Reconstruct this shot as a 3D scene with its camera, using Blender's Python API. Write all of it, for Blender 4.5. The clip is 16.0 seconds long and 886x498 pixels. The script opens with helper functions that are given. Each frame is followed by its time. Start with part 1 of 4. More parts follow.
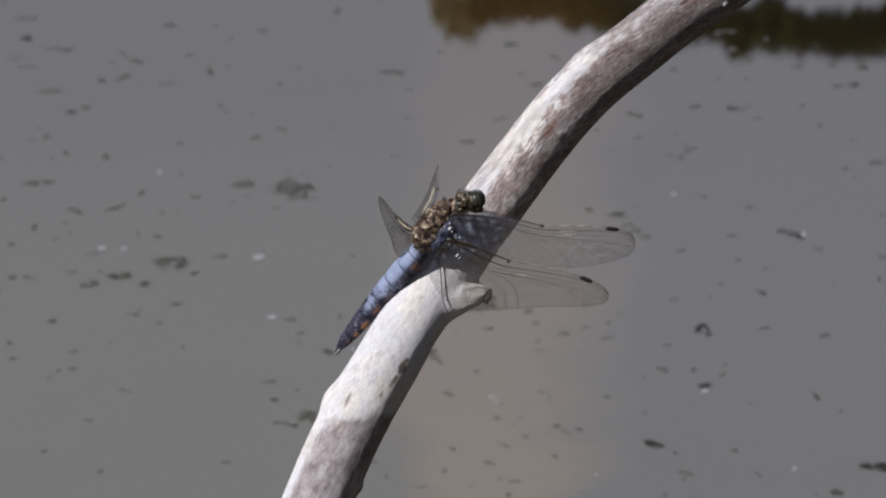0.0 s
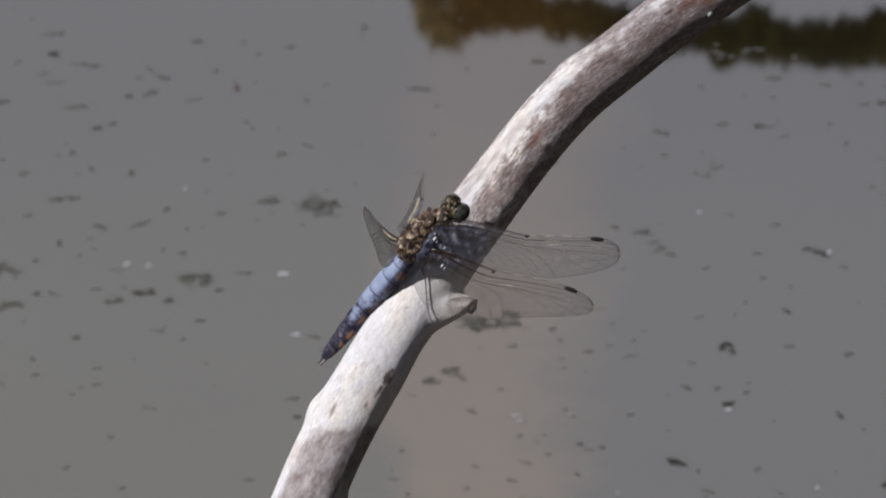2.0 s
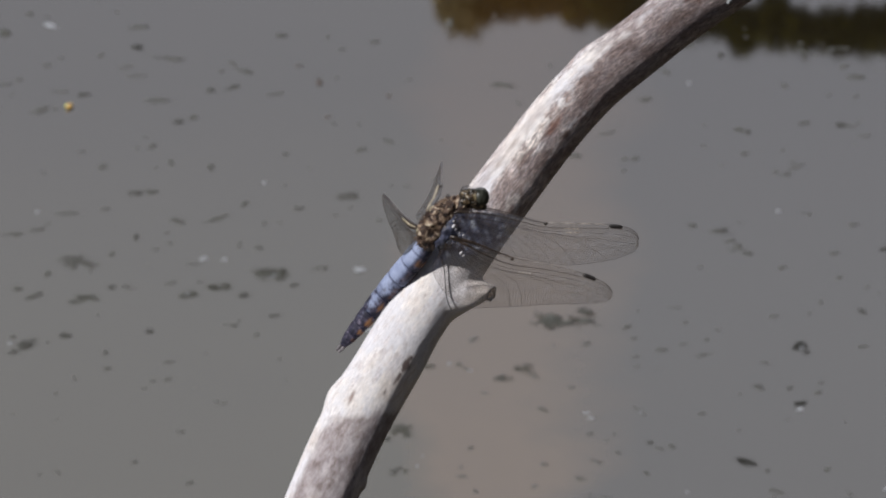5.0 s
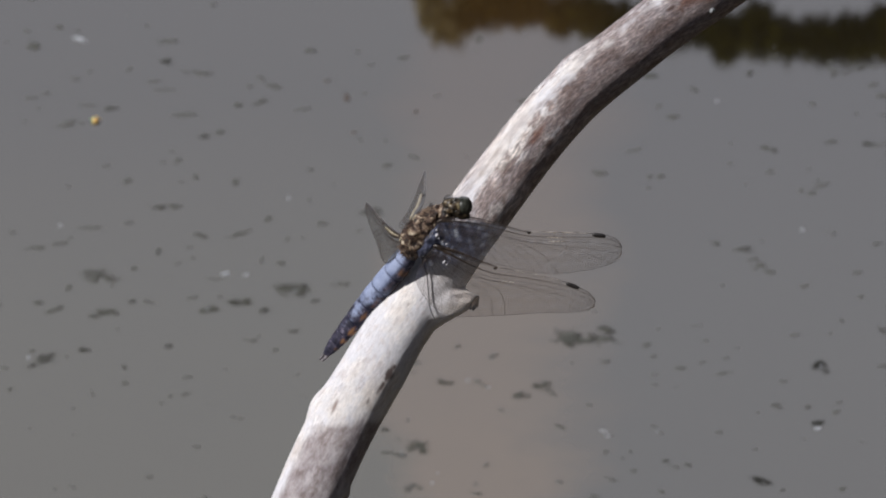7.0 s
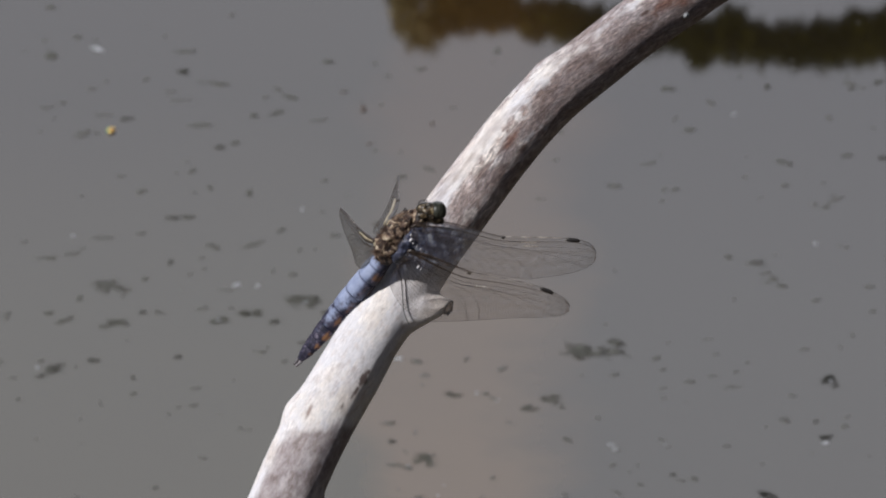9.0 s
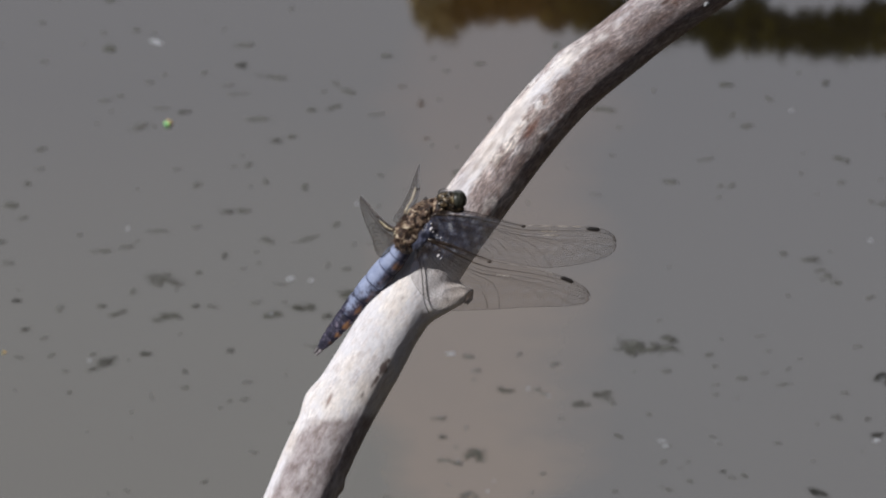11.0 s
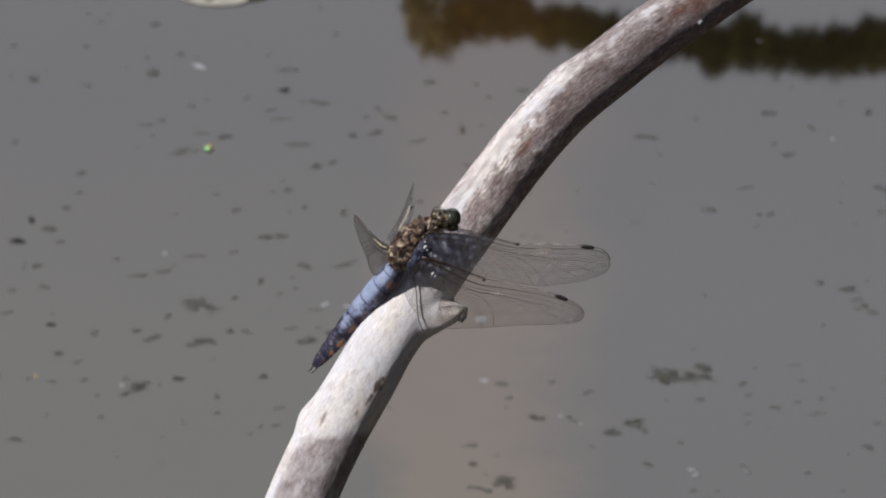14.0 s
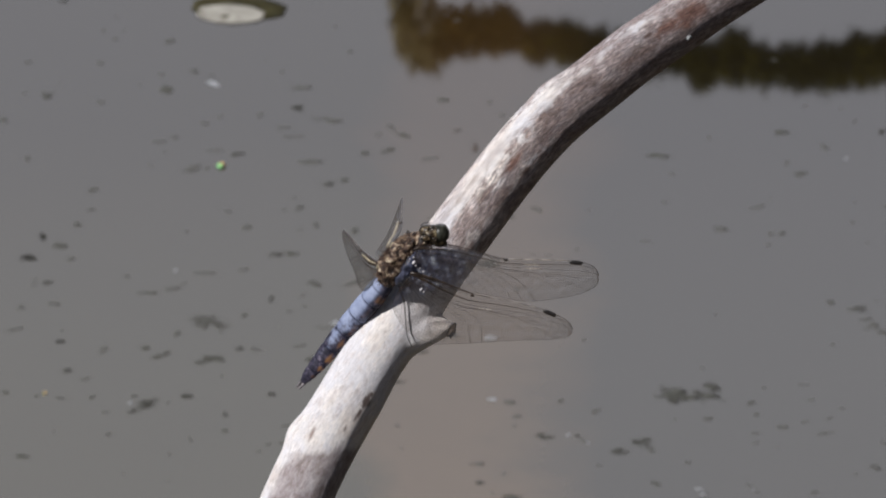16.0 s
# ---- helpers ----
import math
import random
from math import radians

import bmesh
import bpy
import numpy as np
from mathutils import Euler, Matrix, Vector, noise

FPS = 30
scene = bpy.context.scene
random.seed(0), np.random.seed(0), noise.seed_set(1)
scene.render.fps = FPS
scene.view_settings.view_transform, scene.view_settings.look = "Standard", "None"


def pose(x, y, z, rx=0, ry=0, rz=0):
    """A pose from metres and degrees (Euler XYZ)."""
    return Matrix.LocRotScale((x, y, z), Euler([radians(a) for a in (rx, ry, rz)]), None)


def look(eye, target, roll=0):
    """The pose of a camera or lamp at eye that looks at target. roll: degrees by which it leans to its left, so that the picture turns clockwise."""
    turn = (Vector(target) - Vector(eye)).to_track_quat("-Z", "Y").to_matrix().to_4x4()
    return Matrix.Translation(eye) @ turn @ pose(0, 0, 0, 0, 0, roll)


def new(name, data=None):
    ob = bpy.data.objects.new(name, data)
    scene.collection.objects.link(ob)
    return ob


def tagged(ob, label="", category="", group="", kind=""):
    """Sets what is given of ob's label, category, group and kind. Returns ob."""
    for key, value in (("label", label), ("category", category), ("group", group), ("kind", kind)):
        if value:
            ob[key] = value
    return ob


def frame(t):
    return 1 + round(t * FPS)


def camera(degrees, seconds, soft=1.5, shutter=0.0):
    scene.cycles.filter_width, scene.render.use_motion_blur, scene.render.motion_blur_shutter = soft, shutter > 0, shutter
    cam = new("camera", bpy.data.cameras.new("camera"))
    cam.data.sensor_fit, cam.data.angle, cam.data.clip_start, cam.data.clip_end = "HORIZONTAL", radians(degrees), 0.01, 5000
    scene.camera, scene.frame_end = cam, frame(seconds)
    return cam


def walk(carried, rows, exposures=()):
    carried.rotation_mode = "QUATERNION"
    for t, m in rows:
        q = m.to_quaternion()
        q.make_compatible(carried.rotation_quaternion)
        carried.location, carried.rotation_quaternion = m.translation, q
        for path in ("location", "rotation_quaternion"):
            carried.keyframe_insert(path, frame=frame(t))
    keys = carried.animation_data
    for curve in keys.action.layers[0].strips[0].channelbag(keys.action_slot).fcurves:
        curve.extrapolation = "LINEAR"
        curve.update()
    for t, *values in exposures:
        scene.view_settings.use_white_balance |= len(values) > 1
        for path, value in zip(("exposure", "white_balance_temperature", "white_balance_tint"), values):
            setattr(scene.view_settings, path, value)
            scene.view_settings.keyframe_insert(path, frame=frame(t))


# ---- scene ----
# ---- camera ----
# A long lens three metres off looks down at a dead branch over a pond.
TILT = radians(25)
PERCH = Vector((0, 0, 0.30))
RIGHT = Vector((1, 0, 0))
UP = Vector((0, math.sin(TILT), math.cos(TILT)))
NEAR = Vector((0, -math.cos(TILT), math.sin(TILT)))
EYE = PERCH + 3.0 * NEAR


def along(u, v, w):
    """A step in millimetres: to the right, up the leaning plane of the branch, and out of it."""
    return (u * RIGHT + v * UP + w * NEAR) * 0.001


def at(u, v, w):
    return PERCH + along(u, v, w)


cam = camera(3.44, 16.0, soft=2.05)
# focused on the branch; the pond behind it is a little soft
cam.data.dof.use_dof, cam.data.dof.focus_distance, cam.data.dof.aperture_fstop = True, 3.0, 97.0
# seconds, and how far the hand lets the view slip at the branch, in millimetres
LEANS = [(0, 2.70, -1.31), (0.5, 4.23, -6.88), (1, -0.20, -3.67), (1.5, -1.49, -0.63), (2, -0.38, 0.78), (2.5, -5.14, 1.94), (3, -1.62, -0.78),
         (3.5, 5.12, 1.06), (4, 7.07, 2.40), (4.2, 5.61, -0.38), (6.5, 1.63, -2.34), (7, 0.02, 0.03), (7.5, 1.22, 2.32), (8, -9.14, -1.09),
         (8.5, -8.09, -0.43), (9, -5.24, 1.03), (9.2, -4.60, 1.56), (11.3, 0.77, -2.01), (11.5, 2.57, -2.35), (12, 5.62, 3.01), (12.5, -4.56, 2.55),
         (13, -0.57, 1.90), (13.5, -2.67, 1.55), (14, -2.31, 2.43), (14.5, -1.20, 4.70), (15, -6.57, 4.32), (15.5, -5.82, 3.87), (16, -4.65, 5.59)]
walk(cam, [(t, look(EYE, at(-a, b, 0))) for t, a, b in LEANS], exposures=[(0, 0.0, 6365, 10), (1, 0.0, 6420, 10), (2, 0.0, 6465, 10), (3.5, 0.0, 6500, 10), (6.5, 0.0, 6465, 10), (9, 0.0, 6470, 10), (12, 0.0, 6540, 10), (16, 0.0, 6520, 10)])

# ---- light ----
SUN = Vector((-0.648, -0.368, 0.667)).normalized()
world = bpy.data.worlds.new("sky")
scene.world = world
world.use_nodes = True
wn, wl = world.node_tree.nodes, world.node_tree.links
sky = wn.new("ShaderNodeTexSky")
sky.sky_type, sky.sun_disc = "NISHITA", False
sky.sun_elevation = math.asin(SUN.z)
sky.sun_rotation = math.atan2(SUN.x, SUN.y)
sky.dust_density, sky.air_density = 0.2, 0.5
coord = wn.new("ShaderNodeTexCoord")
# a bank of bright haze over the far shore, thinning to blue overhead and behind
bank = wn.new("ShaderNodeVectorMath")
bank.operation = "DOT_PRODUCT"
bank.inputs[1].default_value = (0.05, 0.90, 0.43)
cloud = wn.new("ShaderNodeTexNoise")
cloud.inputs["Scale"].default_value, cloud.inputs["Detail"].default_value = 2.5, 5
ragged = wn.new("ShaderNodeMath")
ragged.operation = "MULTIPLY_ADD"
ragged.inputs[1].default_value = 0.35
spread = wn.new("ShaderNodeMapRange")
spread.interpolation_type = "SMOOTHSTEP"
spread.inputs["From Min"].default_value, spread.inputs["From Max"].default_value = 1.0, 1.13
spread.inputs["To Min"].default_value, spread.inputs["To Max"].default_value = 0.0, 1.0
veil = wn.new("ShaderNodeMix")
veil.data_type = "RGBA"
veil.inputs["B"].default_value = (26.4, 26.6, 29.3, 1)
wl.new(coord.outputs["Generated"], bank.inputs[0])
wl.new(coord.outputs["Generated"], cloud.inputs["Vector"])
wl.new(cloud.outputs["Fac"], ragged.inputs[0])
wl.new(bank.outputs["Value"], ragged.inputs[2])
wl.new(ragged.outputs[0], spread.inputs["Value"])
wl.new(spread.outputs["Result"], veil.inputs["Factor"])
wl.new(sky.outputs["Color"], veil.inputs["A"])
wl.new(veil.outputs["Result"], wn["Background"].inputs["Color"])
wn["Background"].inputs["Strength"].default_value = 0.05

sun = new("sun", bpy.data.lights.new("sun", "SUN"))
sun.data.energy, sun.data.angle, sun.data.color = 4.4, radians(0.53), (1.0, 0.975, 0.95)
sun.matrix_world = look(SUN * 20, (0, 0, 0))


# ---- materials ----
def material(name, rough=0.5, color=(0.5, 0.5, 0.5), metal=0.0, ior=1.45):
    m = bpy.data.materials.new(name)
    m.use_nodes = True
    b = m.node_tree.nodes["Principled BSDF"]
    b.inputs["Base Color"].default_value = (*color, 1)
    b.inputs["Roughness"].default_value = rough
    b.inputs["Metallic"].default_value = metal
    b.inputs["IOR"].default_value = ior
    return m


def node(m, kind, **inputs):
    n = m.node_tree.nodes.new(kind)
    for key, value in inputs.items():
        n.inputs[key.replace("_", " ")].default_value = value
    return n


def link(m, a, b):
    m.node_tree.links.new(a, b)


def ramp(m, source, stops):
    n = node(m, "ShaderNodeValToRGB")
    while len(n.color_ramp.elements) < len(stops):
        n.color_ramp.elements.new(0.5)
    for e, (p, c) in zip(n.color_ramp.elements, stops):
        e.position, e.color = p, (*c, 1)
    link(m, source, n.inputs["Fac"])
    return n.outputs["Color"]


def mix(m, factor, a, b, blend="MIX"):
    n = node(m, "ShaderNodeMix")
    n.data_type, n.blend_type = "RGBA", blend
    for value, key in ((factor, "Factor"), (a, "A"), (b, "B")):
        if hasattr(value, "is_linked"):
            link(m, value, n.inputs[key])
        else:
            n.inputs[key].default_value = value if key == "Factor" else (*value, 1)
    return n.outputs["Result"]


def grain(m, scale, detail=4, space="Object", stretch=(1, 1, 1), rough=0.55, turn=0.0):
    c = node(m, "ShaderNodeTexCoord")
    p = node(m, "ShaderNodeMapping", Scale=stretch, Rotation=(0, 0, turn))
    n = node(m, "ShaderNodeTexNoise", Scale=scale, Detail=detail, Roughness=rough)
    link(m, c.outputs[space], p.inputs["Vector"])
    link(m, p.outputs["Vector"], n.inputs["Vector"])
    return n.outputs["Fac"]


def relief(m, height, distance, strength=1.0):
    n = node(m, "ShaderNodeBump", Distance=distance, Strength=strength)
    link(m, height, n.inputs["Height"])
    link(m, n.outputs["Normal"], m.node_tree.nodes["Principled BSDF"].inputs["Normal"])


def paint(m, color, key="Base Color"):
    link(m, color, m.node_tree.nodes["Principled BSDF"].inputs[key])


def attribute(m, name):
    n = node(m, "ShaderNodeAttribute")
    n.attribute_name = name
    return n.outputs["Fac"]


def mottled(name, dark, light, scale, rough=0.6, bump=0.0, low=0.35, high=0.65):
    m = material(name, rough)
    g = grain(m, scale)
    paint(m, ramp(m, g, [(low, dark), (high, light)]))
    if bump:
        relief(m, g, bump)
    return m


# silty pond water: a mirror over brown murk, with a pinkish reflection painted into the colour
WATER = material("pond_water", 0.022, ior=1.45)
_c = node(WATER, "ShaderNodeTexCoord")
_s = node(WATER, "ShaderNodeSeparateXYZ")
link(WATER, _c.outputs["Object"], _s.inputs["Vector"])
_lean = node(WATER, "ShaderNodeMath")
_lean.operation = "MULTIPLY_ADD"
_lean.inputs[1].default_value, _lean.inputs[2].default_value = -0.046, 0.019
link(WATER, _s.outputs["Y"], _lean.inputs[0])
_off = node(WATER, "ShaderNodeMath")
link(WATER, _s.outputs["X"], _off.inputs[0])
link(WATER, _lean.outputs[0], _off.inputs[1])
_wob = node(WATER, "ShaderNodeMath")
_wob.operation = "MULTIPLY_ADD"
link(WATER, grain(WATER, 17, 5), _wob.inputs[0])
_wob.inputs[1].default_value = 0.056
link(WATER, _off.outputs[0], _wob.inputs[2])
# the middle stops paint the mirrored pinkish column; the outer ones are murk
MURK_AND_REFLECTION = ramp(WATER, _wob.outputs[0], [(0.0, (0.042, 0.037, 0.018)), (0.014, (0.090, 0.0605, 0.031)), (0.041, (0.090, 0.0605, 0.031)), (0.063, (0.031, 0.028, 0.018))])
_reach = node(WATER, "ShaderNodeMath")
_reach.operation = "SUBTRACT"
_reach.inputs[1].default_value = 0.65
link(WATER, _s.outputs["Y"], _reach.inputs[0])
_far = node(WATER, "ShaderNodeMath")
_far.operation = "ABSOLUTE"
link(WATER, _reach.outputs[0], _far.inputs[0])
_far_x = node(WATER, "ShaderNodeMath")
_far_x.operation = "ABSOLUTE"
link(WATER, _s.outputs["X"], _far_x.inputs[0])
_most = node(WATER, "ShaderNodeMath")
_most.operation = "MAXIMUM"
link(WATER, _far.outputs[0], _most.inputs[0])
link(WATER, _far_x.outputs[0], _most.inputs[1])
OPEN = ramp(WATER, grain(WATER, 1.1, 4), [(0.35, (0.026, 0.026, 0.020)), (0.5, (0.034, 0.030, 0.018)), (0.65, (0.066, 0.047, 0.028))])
MURK_AND_REFLECTION = mix(WATER, ramp(WATER, _most.outputs[0], [(0.22, (0, 0, 0)), (0.6, (1, 1, 1))]), MURK_AND_REFLECTION, OPEN)
# brightness falling off towards the far water, painted into the colour
_far_dim = node(WATER, "ShaderNodeMapRange")
_far_dim.inputs["From Min"].default_value, _far_dim.inputs["From Max"].default_value = 0.48, 0.88
link(WATER, _s.outputs["Y"], _far_dim.inputs["Value"])
MURK_AND_REFLECTION = mix(WATER, 1.0, MURK_AND_REFLECTION, ramp(WATER, _far_dim.outputs["Result"], [(0.0, (1.22, 1.22, 1.22)), (0.32, (1.0, 1.0, 1.0)), (0.5, (0.74, 0.70, 0.66)), (0.64, (0.46, 0.41, 0.32)), (1.0, (0.34, 0.29, 0.19))]), "MULTIPLY")
paint(WATER, mix(WATER, grain(WATER, 22, 4), MURK_AND_REFLECTION, (0.8, 0.8, 0.8), "MULTIPLY"))
relief(WATER, grain(WATER, 28, 2, stretch=(1, 0.6, 1)), 0.0001, 0.006)

# bare, bleached driftwood with rags of purplish-brown bark
WOOD = material("driftwood", 0.8)
WOOD.node_tree.nodes["Principled BSDF"].inputs["Specular IOR Level"].default_value = 0.25
_fine = grain(WOOD, 1300, 5, "UV", (0.34, 1, 1), 0.65, 0.3)
_mid = grain(WOOD, 420, 6, "UV", (0.55, 1, 1), 0.70, 0.2)
_wide = grain(WOOD, 95, 4, "UV", (0.6, 1, 1), 0.6)
_bare = ramp(WOOD, _wide, [(0.38, (0.79, 0.735, 0.705)), (0.47, (0.815, 0.78, 0.77)), (0.56, (0.745, 0.735, 0.775))])
_bare = mix(WOOD, ramp(WOOD, _mid, [(0.36, (0.34, 0.34, 0.34)), (0.48, (0, 0, 0))]), _bare, (0.50, 0.40, 0.345))
_patch = grain(WOOD, 165, 6, "UV", (0.62, 1, 1), 0.55, 0.15)
_bark = ramp(WOOD, _patch, [(0.39, (0.095, 0.062, 0.062)), (0.46, (0.190, 0.131, 0.121)), (0.51, (0.280, 0.210, 0.190)), (0.56, (0.392, 0.325, 0.308)), (0.63, (0.61, 0.555, 0.56))])


def _sum(a, gain, b):
    n = node(WOOD, "ShaderNodeMath")
    n.operation = "MULTIPLY_ADD"
    n.inputs[1].default_value = gain
    link(WOOD, a, n.inputs[0])
    link(WOOD, b, n.inputs[2])
    return n.outputs[0]


_bark = mix(WOOD, attribute(WOOD, "age"), mix(WOOD, 0.16, _bark, (0.48, 0.405, 0.40)), mix(WOOD, 1.0, _bark, (0.66, 0.62, 0.60), "MULTIPLY"))
_fade = node(WOOD, "ShaderNodeMapRange")
_fade.interpolation_type = "SMOOTHSTEP"
_fade.inputs["From Min"].default_value, _fade.inputs["From Max"].default_value = 2.60, 3.50
link(WOOD, _sum(_fine, 1.1, _sum(_mid, 2.0, _sum(_patch, 1.8, attribute(WOOD, "bark")))), _fade.inputs["Value"])
_cover = _fade.outputs["Result"]
_wood = mix(WOOD, _cover, _bare, _bark)
_veil = ramp(WOOD, _mid, [(0.38, (0.175, 0.130, 0.124)), (0.5, (0.315, 0.266, 0.272)), (0.62, (0.48, 0.435, 0.45))])
_wood = mix(WOOD, attribute(WOOD, "lilac"), _wood, _veil)
_wood = mix(WOOD, attribute(WOOD, "red"), _wood, (0.165, 0.078, 0.058))
_wood = mix(WOOD, attribute(WOOD, "stain"), _wood, (0.085, 0.050, 0.042))
_weight = ramp(WOOD, attribute(WOOD, "bark"), [(0.1, (0.20, 0.20, 0.20)), (0.7, (0.85, 0.85, 0.85))])
_fibre = grain(WOOD, 2100, 6, "UV", (0.24, 1, 1), 0.85, 0.22)
_wood = mix(WOOD, _weight, _wood, ramp(WOOD, _fibre, [(0.41, (0.48, 0.46, 0.46)), (0.48, (0.86, 0.85, 0.85)), (0.53, (1.15, 1.12, 1.09)), (0.60, (1.85, 1.78, 1.70))]), "MULTIPLY")
_pits = grain(WOOD, 900, 3, "UV", (0.30, 1, 1), 0.6)
_pitted = mix(WOOD, _weight, (0, 0, 0), ramp(WOOD, _pits, [(0.26, (0.6, 0.6, 0.6)), (0.32, (0, 0, 0))]))
_wood = mix(WOOD, _pitted, _wood, (0.09, 0.065, 0.060))
paint(WOOD, _wood)
relief(WOOD, _fibre, 0.0005, 0.8)

BROKEN = mottled("broken_end", (0.018, 0.013, 0.011), (0.11, 0.085, 0.07), 900, 0.85, 0.0003)

BLUE = material("blue_bloom", 0.55)
_b = grain(BLUE, 500, 4)
_blue = ramp(BLUE, _b, [(0.3, (0.18, 0.215, 0.335)), (0.7, (0.31, 0.355, 0.50))])
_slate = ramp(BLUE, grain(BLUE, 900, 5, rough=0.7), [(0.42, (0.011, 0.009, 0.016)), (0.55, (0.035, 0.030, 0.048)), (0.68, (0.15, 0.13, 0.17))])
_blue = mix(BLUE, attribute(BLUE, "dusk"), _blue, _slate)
_blue = mix(BLUE, attribute(BLUE, "spot"), _blue, (0.25, 0.125, 0.055))
_blue = mix(BLUE, attribute(BLUE, "line"), _blue, (0.020, 0.022, 0.045))
paint(BLUE, _blue)
BLUE.node_tree.nodes["Principled BSDF"].inputs["Specular IOR Level"].default_value = 0.15
relief(BLUE, _b, 0.0001)
BLACK = mottled("black_shell", (0.008, 0.008, 0.010), (0.035, 0.030, 0.028), 700, 0.5)
CLASP = mottled("grey_clasper", (0.03, 0.025, 0.03), (0.20, 0.18, 0.19), 1500, 0.5)
THORAX = material("furry_brown", 0.6)
_tc = node(THORAX, "ShaderNodeTexCoord")
_swirl = node(THORAX, "ShaderNodeTexNoise", Scale=560, Detail=2, Distortion=1.4)
link(THORAX, _tc.outputs["Object"], _swirl.inputs["Vector"])
paint(THORAX, ramp(THORAX, _swirl.outputs["Fac"], [(0.40, (0.010, 0.006, 0.005)), (0.49, (0.062, 0.034, 0.025)), (0.56, (0.18, 0.120, 0.082)), (0.66, (0.46, 0.38, 0.28))]))
relief(THORAX, _swirl.outputs["Fac"], 0.0004)
HAIR = material("tan_hair", 0.5)
_isle = node(HAIR, "ShaderNodeNewGeometry").outputs["Random Per Island"]
_tuft = ramp(HAIR, grain(HAIR, 520, 2), [(0.44, (0.014, 0.008, 0.006)), (0.52, (0.085, 0.046, 0.032)), (0.62, (0.34, 0.25, 0.165))])
paint(HAIR, mix(HAIR, ramp(HAIR, _isle, [(0.3, (0, 0, 0)), (1.0, (0.6, 0.6, 0.6))]), _tuft, (0.10, 0.055, 0.036)))
# the thorax's side plate: its shade is put into this dark blue
SHADED_FLANK = mottled("shaded_flank", (0.010, 0.011, 0.020), (0.090, 0.098, 0.150), 900, 0.22, 0.0006)
EYES = mottled("eye", (0.008, 0.006, 0.004), (0.058, 0.042, 0.024), 1200, 0.3)
GREEN_EYE = mottled("green_eye", (0.010, 0.011, 0.008), (0.055, 0.056, 0.044), 1000, 0.3)
FACE = material("pale_face", 0.4)
paint(FACE, ramp(FACE, grain(FACE, 750, 2), [(0.38, (0.010, 0.008, 0.005)), (0.50, (0.060, 0.040, 0.022)), (0.59, (0.115, 0.082, 0.042)), (0.70, (0.27, 0.23, 0.135))]))
VEIN = mottled("wing_vein", (0.012, 0.009, 0.007), (0.060, 0.042, 0.032), 900, 0.35)
AMBER = mottled("amber_vein", (0.20, 0.165, 0.105), (0.42, 0.36, 0.25), 900, 0.45)
PALE_GLINT_VEIN = mottled("pale_glint_vein", (0.30, 0.25, 0.20), (0.62, 0.56, 0.48), 2500, 0.3)
NET = mottled("wing_net", (0.035, 0.024, 0.017), (0.11, 0.08, 0.06), 900, 0.35)
# near-white colour that stands in for highlights at the wing roots
GLINT = mottled("painted_glint", (0.20, 0.19, 0.21), (0.85, 0.82, 0.84), 2500, 0.2)
STIGMA = mottled("wing_spot", (0.006, 0.005, 0.005), (0.015, 0.012, 0.010), 900, 0.4)


def film_material(name, clear_tint, smoky, sheen):
    """A clear wing: mostly see-through, faintly smoky, with a thin gloss; blue sheen is painted at its root."""
    m = bpy.data.materials.new(name)
    m.use_nodes = True
    n, l = m.node_tree.nodes, m.node_tree.links
    clear = node(m, "ShaderNodeBsdfTransparent", Color=(*clear_tint, 1))
    haze = node(m, "ShaderNodeBsdfDiffuse")
    shine = node(m, "ShaderNodeBsdfGlossy", Roughness=0.36, Color=(0.86, 0.92, 1.0, 1))
    root = attribute(m, "root")
    haze_share = ramp(m, root, [(0.0, (smoky, smoky, smoky)), (1.0, (0.42, 0.42, 0.42))])
    # bluish sheen and bright glints over the root, painted as haze colour
    root_sheen = ramp(m, grain(m, 620, 4), [(0.37, (0.010, 0.013, 0.034)), (0.51, (0.060, 0.068, 0.125)), (0.61, (0.24, 0.27, 0.38)), (0.69, (0.72, 0.76, 0.82))])
    edge = attribute(m, "edge")
    root_sheen = mix(m, edge, root_sheen, (0.42, 0.46, 0.55))
    tint = mix(m, ramp(m, root, [(0.0, (0, 0, 0)), (0.4, (1, 1, 1))]), (0.29, 0.31, 0.34), root_sheen)
    first, second = node(m, "ShaderNodeMixShader"), node(m, "ShaderNodeMixShader", Fac=sheen)
    ripple = node(m, "ShaderNodeBump", Distance=0.0002, Strength=0.35)
    l.new(grain(m, 900, 2), ripple.inputs["Height"])
    l.new(ripple.outputs["Normal"], shine.inputs["Normal"])
    l.new(haze_share, first.inputs[0])
    l.new(tint, haze.inputs["Color"])
    l.new(clear.outputs[0], first.inputs[1])
    l.new(haze.outputs[0], first.inputs[2])
    l.new(first.outputs[0], second.inputs[1])
    l.new(shine.outputs[0], second.inputs[2])
    l.new(second.outputs[0], n["Material Output"].inputs["Surface"])
    return m


FORE_FILM = film_material("fore_wing_film", (0.965, 0.95, 0.935), 0.035, 0.045)
HIND_FILM = film_material("hind_wing_film", (0.955, 0.93, 0.905), 0.03, 0.04)
FAR_FILM = film_material("far_wing_film", (0.70, 0.70, 0.67), 0.10, 0.05)


def sodden(name, dark, light, scale, silt):
    """Wet rot, dull with slime: some scraps ride high and dark, others carry a skin of silt."""
    m = mottled(name, dark, light, scale, 0.7)
    b = m.node_tree.nodes["Principled BSDF"]
    b.inputs["Specular IOR Level"].default_value = 0.12
    own = b.inputs["Base Color"].links[0].from_socket
    some = node(m, "ShaderNodeObjectInfo").outputs["Random"]
